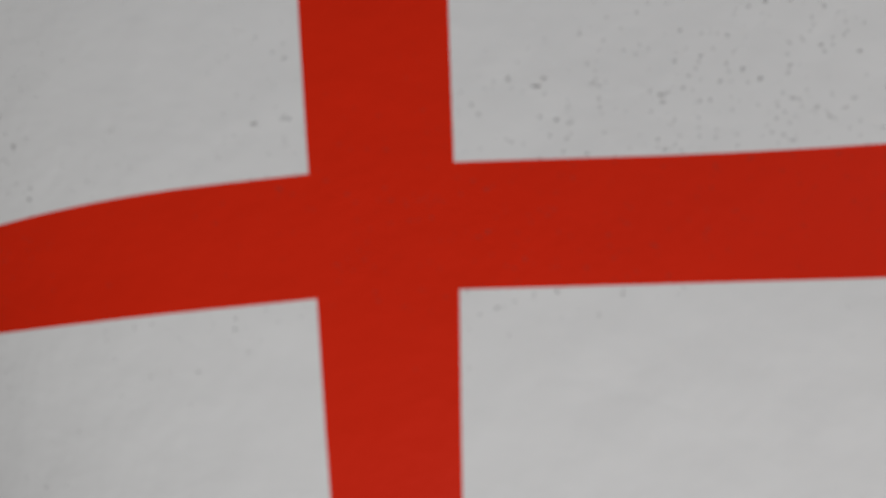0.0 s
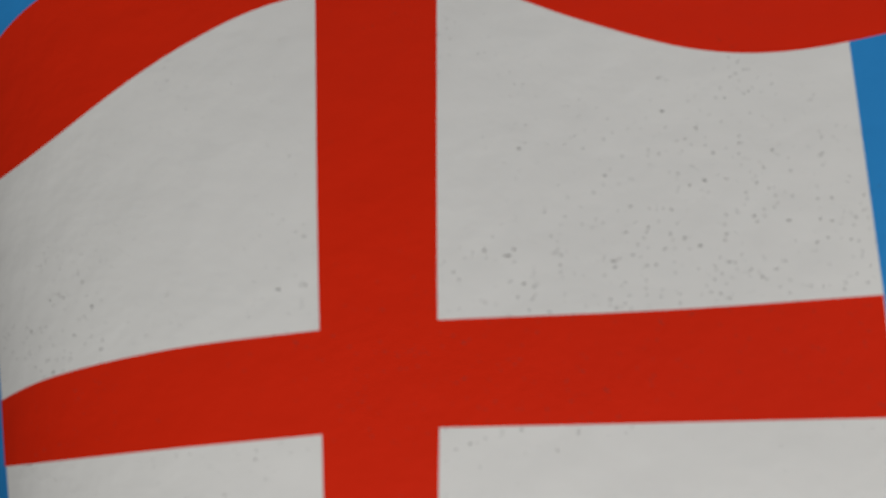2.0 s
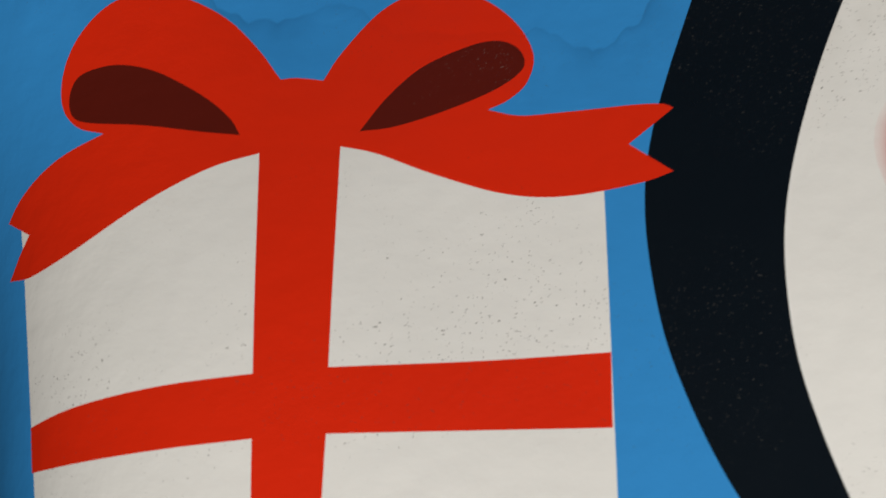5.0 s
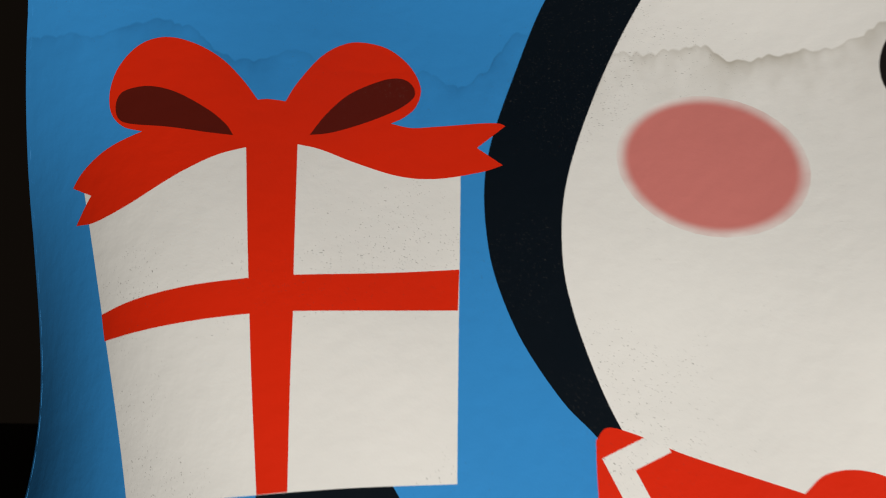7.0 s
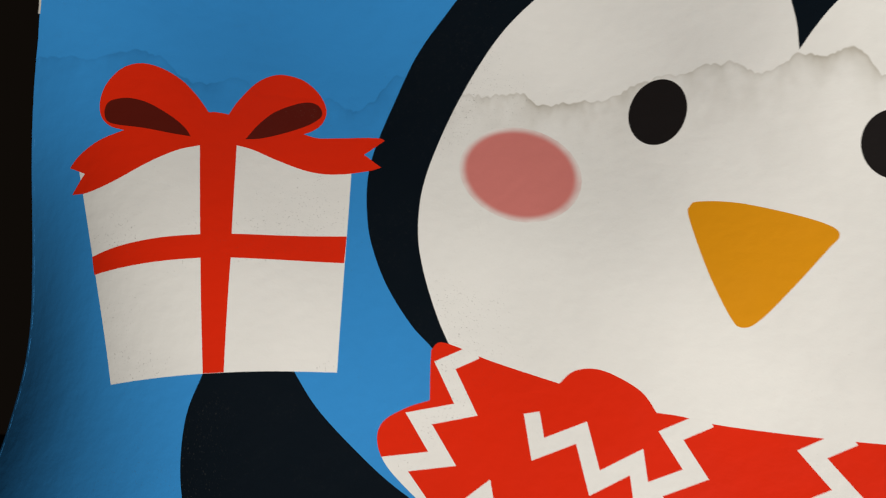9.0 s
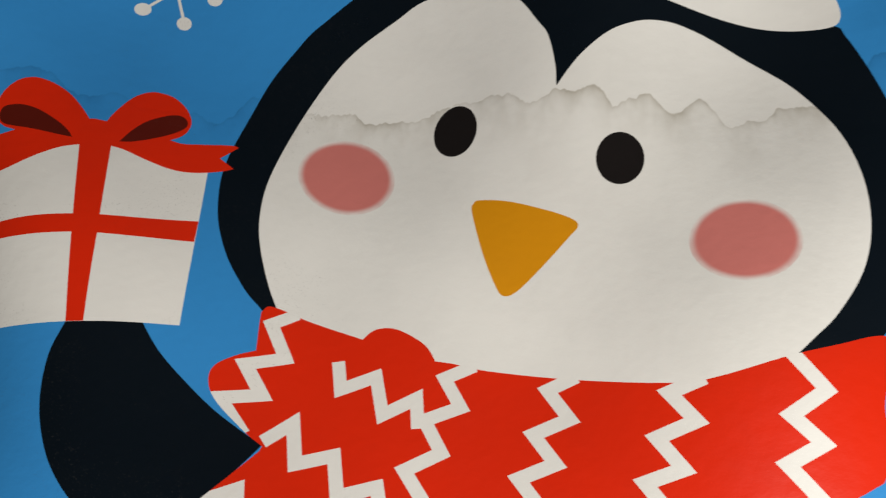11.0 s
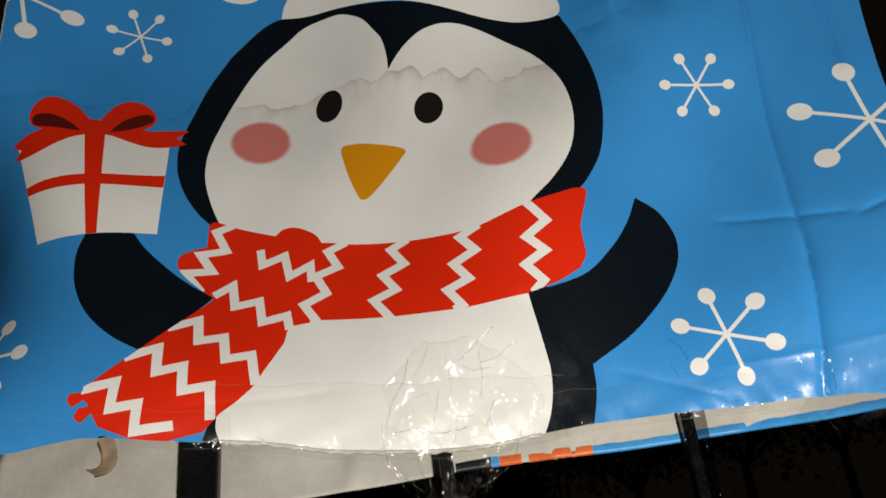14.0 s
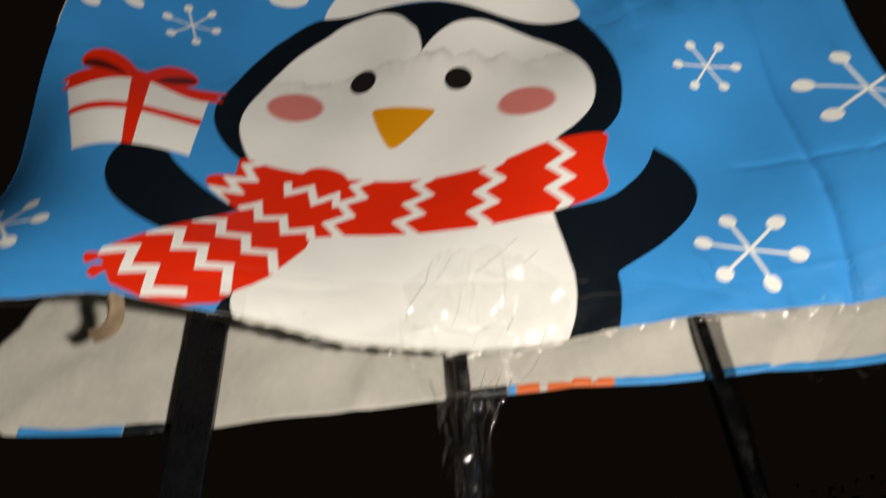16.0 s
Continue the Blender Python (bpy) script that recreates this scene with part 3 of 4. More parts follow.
def build_print():
    """Cuts the front panel along all the outlines of its print; gives (name, ink, triangles, extra) for each area."""
    layers = [("snowflake", "white", snowflake(*f), None) for f in FLAKES]
    drawn = [(n, ink, [curve_through(o)], None) for n, ink, o in ART]
    ovals = [(n, ink, [oval(x, z, a, b, t)], (x, z, a, b, t)) for n, ink, x, z, a, b, t in OVALS]
    at_face = 1 + [d[0] for d in drawn].index("face")
    layers += drawn[:at_face] + ovals[2:] + ovals[:2] + drawn[at_face:]
    layers += [("zigzag_stripe", "white", [stripe(s, 2.8, 0.25)], "scarf") for s in STRIPES]
    verts, edges = [], []

    def ring(poly):
        first, fine = len(verts), []
        for a, b in zip(poly, poly[1:] + poly[:1]):
            n = max(1, int(math.hypot(b[0] - a[0], b[1] - a[1]) / 4.0))
            fine += [(a[0] + (b[0] - a[0]) * k / n, a[1] + (b[1] - a[1]) * k / n) for k in range(n)]
        verts.extend(Vector(p) for p in fine)
        edges.extend((first + i, first + (i + 1) % len(fine)) for i in range(len(fine)))

    ring(SHEET)
    for _, _, polys, _ in layers:
        for poly in polys:
            ring(poly)
    for i, z in enumerate(np.arange(6, 494, 5.5)):
        for x in np.arange(-321 + (i % 2) * 2.75, 314, 5.5):
            verts.append(Vector((x, z)))
    for x0, z0, x1, z1, _, width in CREASES:
        length = math.hypot(x1 - x0, z1 - z0)
        ux, uz = (x1 - x0) / length, (z1 - z0) / length
        for a in np.arange(0, length, 4.0):
            for o in (-2 * width, -width, -width / 2, -1, 0, 1, width / 2, width, 2 * width):
                verts.append(Vector((x0 + ux * a - uz * o, z0 + uz * a + ux * o)))
    from mathutils.geometry import delaunay_2d_cdt
    v, _, f, *_ = delaunay_2d_cdt(verts, edges, [], 0, 1e-4, False)
    v = np.array([tuple(p) for p in v])
    f = np.array([t for t in f if len(t) == 3])
    c = v[f].mean(1)
    f, c = f[inside(SHEET, c[:, 0], c[:, 1])], None
    c = v[f].mean(1)
    owner = np.full(len(f), -1)
    scarf = np.zeros(len(f), bool)
    for k, (name, _, polys, rule) in enumerate(layers):
        m = np.zeros(len(f), bool)
        for poly in polys:
            m |= inside(poly, c[:, 0], c[:, 1])
        if name.startswith("scarf"):
            scarf |= m
        if rule == "scarf":
            m &= scarf
        owner[m] = k
    return v, f, owner, layers


def sheet_part(name, v, tris, mat, parent, label="", local=None, behind=0.0):
    """The given triangles of the sheet as a mesh in space."""
    used, back = np.unique(tris, return_inverse=True)
    tris = back.reshape(tris.shape)
    q = v[used]
    x, z = q[:, 0] / 1000, 1 + q[:, 1] / 1000
    n = sheet_normal(x, z)
    p = np.stack([x, sheet_y(x, z), z], -1) - n * behind
    me = bpy.data.meshes.new(name)
    me.from_pydata([tuple(a) for a in p], [], [tuple(int(i) for i in t) for t in tris])
    uv = me.uv_layers.new(name="sheet")
    loops = np.array([lp.vertex_index for lp in me.loops])
    uv.data.foreach_set("uv", np.stack([x[loops], z[loops] - 1], -1).ravel())
    if local:
        cx, cz, a, b, t = local
        c, s = math.cos(radians(t)), math.sin(radians(t))
        dx, dz = q[:, 0] - cx, q[:, 1] - cz
        second = me.uv_layers.new(name="local")
        second.data.foreach_set("uv", np.stack([((dx * c + dz * s) / a)[loops], ((dz * c - dx * s) / b)[loops]], -1).ravel())
    me.shade_smooth()
    flip = me.polygons[0].normal.y > 0
    if flip:
        me.flip_normals()
    me.normals_split_custom_set_from_vertices([tuple(a) for a in n])
    return link_mesh(name, me, mat, parent, label)


# ------------------------------------------------------------------ ground and distance
bm = bmesh.new()
bmesh.ops.create_grid(bm, x_segments=40, y_segments=40, size=400)
ground = part("ground", bm, ASPHALT, None)
tagged(ground, "dark asphalt ground at night", "ground", kind="structure")


def street_lamp(x, y, height, rgb, power):
    lamp = empty("street_lamp", (x, y, 0), "distant lit street lamp on a dark pole", "street lamp", "far street lamps")
    bm = bmesh.new()
    bmesh.ops.create_cone(bm, cap_ends=True, segments=12, radius1=0.07, radius2=0.045, depth=height, matrix=Matrix.Translation((x, y, height / 2)))
    part("pole", bm, POLE, lamp)
    bm = bmesh.new()
    bmesh.ops.create_uvsphere(bm, u_segments=16, v_segments=10, radius=0.085, matrix=Matrix.Translation((x, y, height + 0.06)))
    part("lantern", bm, glow_material("lantern_glow", rgb, power), lamp, "glowing lantern", True)
    bm = bmesh.new()
    bmesh.ops.create_cone(bm, cap_ends=True, segments=14, radius1=0.13, radius2=0.02, depth=0.07, matrix=Matrix.Translation((x, y, height + 0.18)))
    part("cap", bm, POLE, lamp)


street_lamp(-2.85, 24.57, 3.98, (1.0, 0.82, 0.52), 14)
street_lamp(2.70, 24.57, 4.0, (1.0, 0.85, 0.4), 3.0)
street_lamp(2.45, 24.6, 3.98, (1.0, 0.8, 0.4), 1.5)


# ------------------------------------------------------------------ railing bars under the bag
def railing_bar(x0, x1, y0, y1, lean, label):
    """An upright bar that leans a little to one side; x0 and x1 are its edges one metre up."""
    bar = empty("railing_bar", ((x0 + x1) / 2 + lean, (y0 + y1) / 2, 0), label, "railing bar", "railing bars")
    bm = bmesh.new()
    box(bm, x0, x1, y0, y1, 0.012, 1.095, 0.0012)
    for v in bm.verts:
        v.co.x += lean * (1 - v.co.z)
    part("bar", bm, STEEL, bar)
    bm = bmesh.new()
    box(bm, x0 + lean - 0.03, x1 + lean + 0.03, y0 - 0.03, y1 + 0.03, 0.0, 0.012, 0.002)
    part("foot_plate", bm, STEEL, bar)
    return bar


railing_bar(-0.1671, -0.1435, 0.055, 0.062, 0.022, "wide flat black steel bar under the gift bag")
railing_bar(-0.0015, 0.0072, 0.050, 0.066, 0.045, "black steel bar wrapped in clear plastic")
taped_bar = railing_bar(0.1545, 0.1625, 0.055, 0.067, 0.040, "narrow black steel bar taped below the bag")

# ------------------------------------------------------------------ the gift bag
bag = empty("gift_bag", (0, 0.03, 1.0), "large blue paper gift bag with printed penguin, torn open bottom", "gift bag")
V, TRIS, OWNER, LAYERS = build_print()
panel = sheet_part("front_panel", V, TRIS[OWNER == -1], INKS["blue"], bag, "blue printed front panel")


def pieces(tris):
    """The triangles, parted into patches that hang together."""
    root = {int(i): int(i) for i in np.unique(tris)}

    def top(i):
        while root[i] != i:
            i = root[i]
        return i

    for a, b, c in tris:
        root[top(int(b))] = top(int(a))
        root[top(int(c))] = top(int(a))
    tops = np.array([top(int(t[0])) for t in tris])
    return [tris[tops == k] for k in np.unique(tops)]


LABELS = {"head": "black printed head", "face": "white printed face", "gift": "white printed present box", "beak": "orange printed beak",
          "cheek": "soft pink printed cheek", "eye": "black printed eye", "snowflake": "white printed snowflake", "flipper": "black printed flipper",
          "hat_crown": "red printed hat crown", "hat_brim": "white printed hat brim", "pompom": "white printed pompom", "belly": "white printed belly",
          "scarf_wrap": "red printed scarf", "scarf_tail": "red printed scarf end", "zigzag_stripe": "white zigzag on the scarf",
          "gift_ribbon": "red printed ribbon", "bow_loop": "red printed bow loop", "bow_fold": "dark red inside of the bow"}
for k, (name, ink, _, extra) in enumerate(LAYERS):
    own = TRIS[OWNER == k]
    for own in pieces(own) if name == "body" else [own] * (len(own) > 0):
        sheet_part(name, V, own, INKS[ink], panel, LABELS.get(name, ""), extra if ink == "blush" else None)
inner = V[TRIS].mean(1)
sheet_part("lining", V, TRIS[(inner[:, 0] > -288) & (inner[:, 0] < 292)], PAPER, bag, "bare white paper inside", None, 0.0009)


# back panel, with its lower edge and the printed hem turned up on it
def back_low(x):
    """Height of the back panel's lower edge."""
    z = float(np.interp(x, (-0.30, -0.2, -0.145, -0.066, 0.01, 0.1, 0.19, 0.242, 0.3), (0.9825, 0.9815, 0.985, 0.993, 0.999, 1.0035, 1.008, 1.0125, 1.0185)))
    return z + 0.0005 * math.sin(40 * x) + (0.02 * max(0, (-0.27 - x) / 0.03))


def back_y(x, z):
    y = 0.069 + 0.003 * math.sin(9 * x + 3 * z) + 0.0012 * math.sin(60 * x + 25 * math.sin(14 * z))
    for fx, fz, slant in ((-0.245, 1.02, 0.9), (-0.19, 1.0, -0.5), (0.2, 1.02, 0.7), (0.07, 1.01, -0.3), (-0.06, 1.0, 0.4)):
        d = (x - fx) - slant * (z - fz)
        y -= 0.0028 * math.exp(-abs(d) / 0.006) * math.exp(-abs(z - fz) / 0.06)
    return y


xs = np.linspace(-0.300, 0.300, 121)


def back_x(x, z):
    return x * (1 - 0.11 * min(1, max(0, (z - 1.03) / 0.07))) if x < 0 else x


rows = []
for s in np.linspace(0, 1, 26) ** 1.6:
    rows.append([(back_x(x, back_low(x) + s * (1.44 - back_low(x))), back_y(x, back_low(x) + s * (1.44 - back_low(x))), back_low(x) + s * (1.44 - back_low(x))) for x in xs])
me = grid_mesh("back_panel", rows)
back = link_mesh("back_panel", me, PAPER, bag, "white inner side of the back panel")
mod = back.modifiers.new("thickness", "SOLIDIFY")
mod.thickness, mod.offset = 0.0012, 1.0
for x0, x1, h0, h1, mat, label in ((-0.262, -0.1995, 0.0052, 0.0055, HEM_BLUE, "blue printed hem"), (-0.199, -0.172, 0.0058, 0.0052, HEM_BLACK, "black printed hem"),
                                   (0.008, 0.031, 0.0052, 0.0066, HEM_BLACK, "black printed hem"), (0.0314, 0.0362, 0.0062, 0.0058, HEM_BLUE, "blue printed hem"),
                                   (0.0366, 0.0508, 0.0056, 0.0058, HEM_ORANGE, "orange printed hem"), (0.0556, 0.0825, 0.0052, 0.0055, HEM_ORANGE, "orange printed hem"),
                                   (0.0829, 0.0858, 0.0032, 0.0032, HEM_ORANGE, "orange printed hem"), (0.0862, 0.0966, 0.0055, 0.0054, HEM_ORANGE, "orange printed hem"),
                                   (0.097, 0.298, 0.0050, 0.0056, HEM_BLUE, "blue printed hem")):
    n = max(6, int((x1 - x0) / 0.004))
    rows = []
    for i in range(7):
        row = []
        for j in range(n + 1):
            x = x0 + (x1 - x0) * j / n
            h = h0 + (h1 - h0) * j / n + 0.0002 * math.sin(190 * x) + 0.0002 * math.sin(420 * x)
            a = i / 6
            z = back_low(x) - 0.0010 * math.sin(math.pi * min(1, a * 3)) + h * max(0, a - 0.1) / 0.9
            row.append((x, back_y(x, back_low(x)) - 0.0014 - 0.0004 * math.sin(math.pi * a), z))
        rows.append(row)
    link_mesh("hem", grid_mesh("hem", rows), mat, bag, label)

# folded sides that join the two panels
for side, edge in ((-1, [(-295, 10), (-304, 60), (-310.5, 150), (-310, 200), (-305.5, 255), (-302.5, 290), (-301.5, 340), (-302.5, 395), (-302, 470)]), (1, [(302, 7), (302, 120), (305, 223), (310, 300), (309, 360), (309, 440)])):
    ez = np.array([p[1] for p in edge], float)
    ex = np.array([p[0] for p in edge], float)
    rows = []
    for z in np.linspace(ez[0] + 70, ez[-1], 40):
        x = float(np.interp(z, ez, ex)) / 1000
        y0, row = float(sheet_y(x, 1 + z / 1000)), []
        for a in np.linspace(0, 1, 13):
            fold = 0.020 * (1 - abs(2 * a - 1)) + 0.0012 * (1 + math.sin(z * 0.09 + 5 * a)) * math.sin(math.pi * a)
            xb = x * (1 - a) + side * (0.268 if side < 0 else 0.300) * a
            row.append((xb - side * fold, y0 * (1 - a) + 0.069 * a, 1 + z / 1000))
        rows.append(row)
    link_mesh("side_panel", grid_mesh("side_panel", rows), HEM_BLUE, bag, "blue side panel folded inwards")


# rim of torn paper along the lower edge
def tube(name, points, radius, mat, parent, label="", res=4):
    cu = bpy.data.curves.new(name, "CURVE")
    cu.dimensions, cu.bevel_depth, cu.bevel_resolution, cu.use_fill_caps = "3D", radius, res, True
    sp = cu.splines.new("POLY")
    sp.points.add(len(points) - 1)
    for p, q in zip(sp.points, points):
        p.co = (*q, 1)
    ob = bpy.data.objects.new(name, cu)
    scene.collection.objects.link(ob)
    me = bpy.data.meshes.new_from_object(ob.evaluated_get(bpy.context.evaluated_depsgraph_get()))
    bpy.data.objects.remove(ob)
    me.name = name
    me.shade_smooth()
    return link_mesh(name, me, mat, parent, label)


low = [(p[0], p[1]) for p in LOW_EDGE]
lx, lz = [p[0] for p in low], [p[1] for p in low]
rows = []
for x in np.linspace(-126, 62, 120):
    z = float(np.interp(x, lx, lz))
    y = float(sheet_y(x / 1000, 1 + z / 1000))
    jag = 0.0010 * math.sin(x * 0.6) + 0.0008 * math.sin(x * 0.23)
    rows.append([(x / 1000, y - 0.0004, 1 + z / 1000 + 0.0008), (x / 1000, y - 0.0008, 1 + z / 1000 - 0.0006 + jag * 0.2),
                 (x / 1000, y + 0.0008, 1 + z / 1000 - 0.0018 + jag * 0.4), (x / 1000, y + 0.0026, 1 + z / 1000 - 0.0006 + jag)])
link_mesh("torn_rim", grid_mesh("torn_rim", rows), PAPER, bag, "crumpled white paper edge")

# curled scrap of brown paper at the lower edge
rows = []
for i in range(15):
    a = i / 14
    cx, cz = -0.1885 - 0.014 * a ** 2.2 + 0.003 * math.sin(a * 3), 1.024 - 0.016 * math.sin(a * 1.75)
    w = 0.0030 * (1 - a) ** 0.6 + 0.0014
    rows.append([(cx + w * s, float(sheet_y(-0.186, 1.026)) + 0.001 + 0.016 * a - 0.004 * math.cos(s * 2.2 + a * 2), cz + 0.0022 * s * (1 - 2 * a)) for s in np.linspace(-1, 1, 8)])
link_mesh("torn_flap", grid_mesh("torn_flap", rows), KRAFT, bag, "curled scrap of torn brown paper")

# twisted cord handle
KNOTS = [(-152, 466), (-140, 470), (-129, 476), (-118, 483), (-110, 484), (-106.5, 468), (-99, 447), (-90, 429), (-78, 415), (-65, 404), (-52, 393),
         (-39, 387), (-30, 387), (-23, 391), (-17, 402), (-12, 416), (-7, 432), (0, 441), (10, 445), (24, 446), (42, 442), (60, 438)]
kx = np.interp(np.linspace(0, len(KNOTS) - 1, 300), range(len(KNOTS)), [k[0] for k in KNOTS])
kz = np.interp(np.linspace(0, len(KNOTS) - 1, 300), range(len(KNOTS)), [k[1] for k in KNOTS])
soften = np.ones(15) / 15
kx[7:-7], kz[7:-7] = np.convolve(kx, soften, "valid"), np.convolve(kz, soften, "valid")
way = np.concatenate([[0], np.cumsum(np.hypot(np.diff(kx), np.diff(kz)))])
handle = None
for k in range(3):
    pts = []
    for x, z, d in zip(kx, kz, way):
        a = d * 0.75 + 2 * math.pi * k / 3
        i = int(np.searchsorted(way, d))
        j0, j1 = max(0, i - 2), min(299, i + 2)
        tx, tz = kx[j1] - kx[j0], kz[j1] - kz[j0]
        ln = math.hypot(tx, tz) or 1
        ox, oz = -tz / ln * math.cos(a) * 1.4, tx / ln * math.cos(a) * 1.4
        pts.append(((x + ox) / 1000, float(sheet_y(x / 1000, 1 + z / 1000)) - 0.0040 + 0.0014 * math.sin(a), 1 + (z + oz) / 1000))
    strand = tube("handle_strand" if handle else "handle", pts, 0.0016, CORD, handle or bag, "" if handle else "red twisted cord handle", 2)
    handle = handle or strand


# ------------------------------------------------------------------ clear tape on the lower edge
def tape_strip(outline_low, outline_high, x0, x1, lift, seed, label):
    rnd = random.Random(seed)
    ph = [rnd.uniform(0, 6.3) for _ in range(6)]
    n = max(8, int((x1 - x0) / 0.0028))
    rows = []
    for i in range(19):
        a, row = i / 18, []
        for j in range(n + 1):
            x = x0 + (x1 - x0) * j / n
            lo, hi = outline_low(x), outline_high(x) + 0.0012 * math.sin(70 * x + ph[0]) + 0.0007 * math.sin(210 * x + ph[1])
            z = lo + (hi - lo) * a
            zz = max(z, 1 + float(np.interp(x * 1000, lx, lz)) / 1000)
            crumple = 0.0004 * abs(math.sin(95 * x + 40 * math.sin(60 * z + ph[2]) * 0.05 + ph[3])) + 0.0006 * max(0, math.sin(37 * x + 90 * z + ph[4])) ** 6
            y = float(sheet_y(x, zz)) - lift - crumple + max(0, zz - z) * 0.6
            row.append((x, y, z))
        rows.append(row)
    ob = link_mesh("tape_strip", grid_mesh("tape_strip", rows), TAPE, bag, label)
    ob.visible_shadow = False
    return ob


def low_edge(x):
    return 1 + float(np.interp(x * 1000, lx, lz)) / 1000


tape_strip(lambda x: low_edge(x) - 0.004, lambda x: 1.037 + 0.012 * (x + 0.2), -0.295, -0.120, 0.0011, 1, "crumpled clear tape")
tape_strip(lambda x: low_edge(x) - 0.005, lambda x: 1.0535 - 0.05 * (x + 0.1), -0.130, 0.078, 0.0014, 2, "crumpled clear tape")
tape_strip(lambda x: low_edge(x) - 0.004, lambda x: 1.035 - 0.02 * x, 0.070, 0.19, 0.0011, 3, "crumpled clear tape")
tape_strip(lambda x: low_edge(x) - 0.006, lambda x: 1.045 - 0.09 * (x - 0.22), 0.185, 0.300, 0.0014, 4, "crumpled clear tape")

# film that joins the lower corner to the back panel
rows = []
for i in range(15):
    a, row = i / 14, []
    for j in range(40):
        x = 0.215 + 0.083 * j / 39
        z0, z1 = low_edge(x) + 0.001, back_low(x) - 0.003 - 0.004 * math.sin(j * 0.4)
        y0, y1 = float(sheet_y(x, low_edge(x))), 0.066
        row.append((x, y0 + (y1 - y0) * a + 0.0016 * math.sin(j * 1.3 + 3 * a), z0 + (z1 - z0) * a - 0.003 * math.sin(math.pi * a) + 0.0014 * math.sin(j * 0.9 + 7 * a)))
    rows.append(row)
link_mesh("tape_strip", grid_mesh("tape_strip", rows), TAPE, bag, "shiny clear tape across the open bottom").visible_shadow = False

# ------------------------------------------------------------------ plastic wrap round the middle bar
wrap = empty("plastic_wrap", (0.002, 0.04, 0.85), "crumpled clear plastic film twisted round the middle bar", "plastic wrap")
rows = []
for i in range(84):
    row = []
    for j in range(90):
        s = -1 + 2 * j / 89
        top = 1.073 - 0.020 * abs(s) ** 2.5 + 0.007 * noise.noise(Vector((2.6 * s, 3.1, 0)))
        z = top + (0.857 - top) * i / 83
        w = float(np.interp(z, (0.85, 0.93, 0.957, 0.98, 1.0, 1.02, 1.045, 1.06, 1.08), (0.012, 0.011, 0.0135, 0.021, 0.037, 0.049, 0.046, 0.036, 0.030)))
        w *= 1 + 0.22 * noise.noise(Vector((34 * z, 1.5 if s > 0 else 8.5, 0))) * abs(s)
        cx = float(np.interp(z, (0.85, 0.96, 1.0, 1.03, 1.075), (0.002, 0.002, 0.008, 0.016, 0.014)))
        on = float(np.clip((z - 0.985) / 0.03, 0, 1))
        x = cx + w * s
        fan = s * 2.4
        ridge = abs(noise.noise(Vector((fan * 1.5, 62 * z, 0)))) + 0.4 * abs(noise.noise(Vector((fan * 3.6, 130 * z, 4.0))))
        pleat = math.sin(9 * s + 5 * math.sin(16 * z)) + 0.6 * math.sin(23 * s + 90 * (z - 1) * s)
        flat = float(sheet_y(x, max(z, low_edge(x)))) - 0.0016 - 0.0085 * ridge
        around = 0.034 - 0.010 * math.cos(s * 1.9) - 0.0026 * pleat - 0.003 * ridge
        row.append((x + (1 - on) * 0.0018 * math.sin(13 * s + 60 * z), on * flat + (1 - on) * around, z))
    rows.append(row)
link_mesh("film", grid_mesh("film", rows[:37]), WRAP, wrap, "crumpled clear film over the edge").visible_shadow = False
link_mesh("twisted_neck", grid_mesh("twisted_neck", rows[36:]), WRAP, wrap, "film twisted tightly round the bar").visible_shadow = False


# ------------------------------------------------------------------ far trees against the night sky
BARK = plain_material("dark_bark", (0.05, 0.04, 0.03), 0.9, 0, 5.0, 0.3, 0.5, 0.01)
LEAF = plain_material("night_leaves", (0.035, 0.05, 0.025), 0.7, 0, 1.5, 0.4, 0.2, 0.01)


def far_tree(x, y, height, spread, seed):
    rnd = random.Random(seed)
    tree = empty("tree", (x, y, 0), "dark leafy tree far off at night", "tree", "far trees")
    bm = bmesh.new()

    def limb(a, b, r0, r1):
        d = b - a
        m = Matrix.Translation((a + b) / 2) @ d.to_track_quat("Z", "Y").to_matrix().to_4x4()
        bmesh.ops.create_cone(bm, cap_ends=True, segments=9, radius1=r0, radius2=r1, depth=d.length * 1.04, matrix=m)

    base = Vector((x, y, 0))
    fork = base + Vector((rnd.uniform(-0.3, 0.3), 0, height * 0.4))
    limb(base, fork, 0.22, 0.15)
    tips = []
    for k in range(7):
        a = 2 * math.pi * k / 7 + rnd.uniform(-0.3, 0.3)
        tip = fork + Vector((math.cos(a) * spread * rnd.uniform(0.4, 0.9), math.sin(a) * spread * 0.6, height * rnd.uniform(0.2, 0.52)))
        limb(fork, tip, 0.09, 0.025)
        tips.append(tip)
    part("trunk", bm, BARK, tree)
    verts, faces = [], []
    for k in range(4200):
        tip = rnd.choice(tips)
        c = tip + Vector((rnd.gauss(0, 1), rnd.gauss(0, 1), rnd.gauss(0, 0.8))) * spread * 0.3
        u = Vector((rnd.uniform(-1, 1), rnd.uniform(-1, 1), rnd.uniform(-1, 1))).normalized() * rnd.uniform(0.09, 0.2)
        w = u.orthogonal() * rnd.uniform(0.4, 0.7)
        n = len(verts)
        verts += [tuple(c - u), tuple(c + w), tuple(c + u), tuple(c - w)]
        faces.append((n, n + 1, n + 2, n + 3))
    me = bpy.data.meshes.new("crown")
    me.from_pydata(verts, [], faces)
    tagged(link_mesh("crown", me, LEAF, tree), kind="stuff")


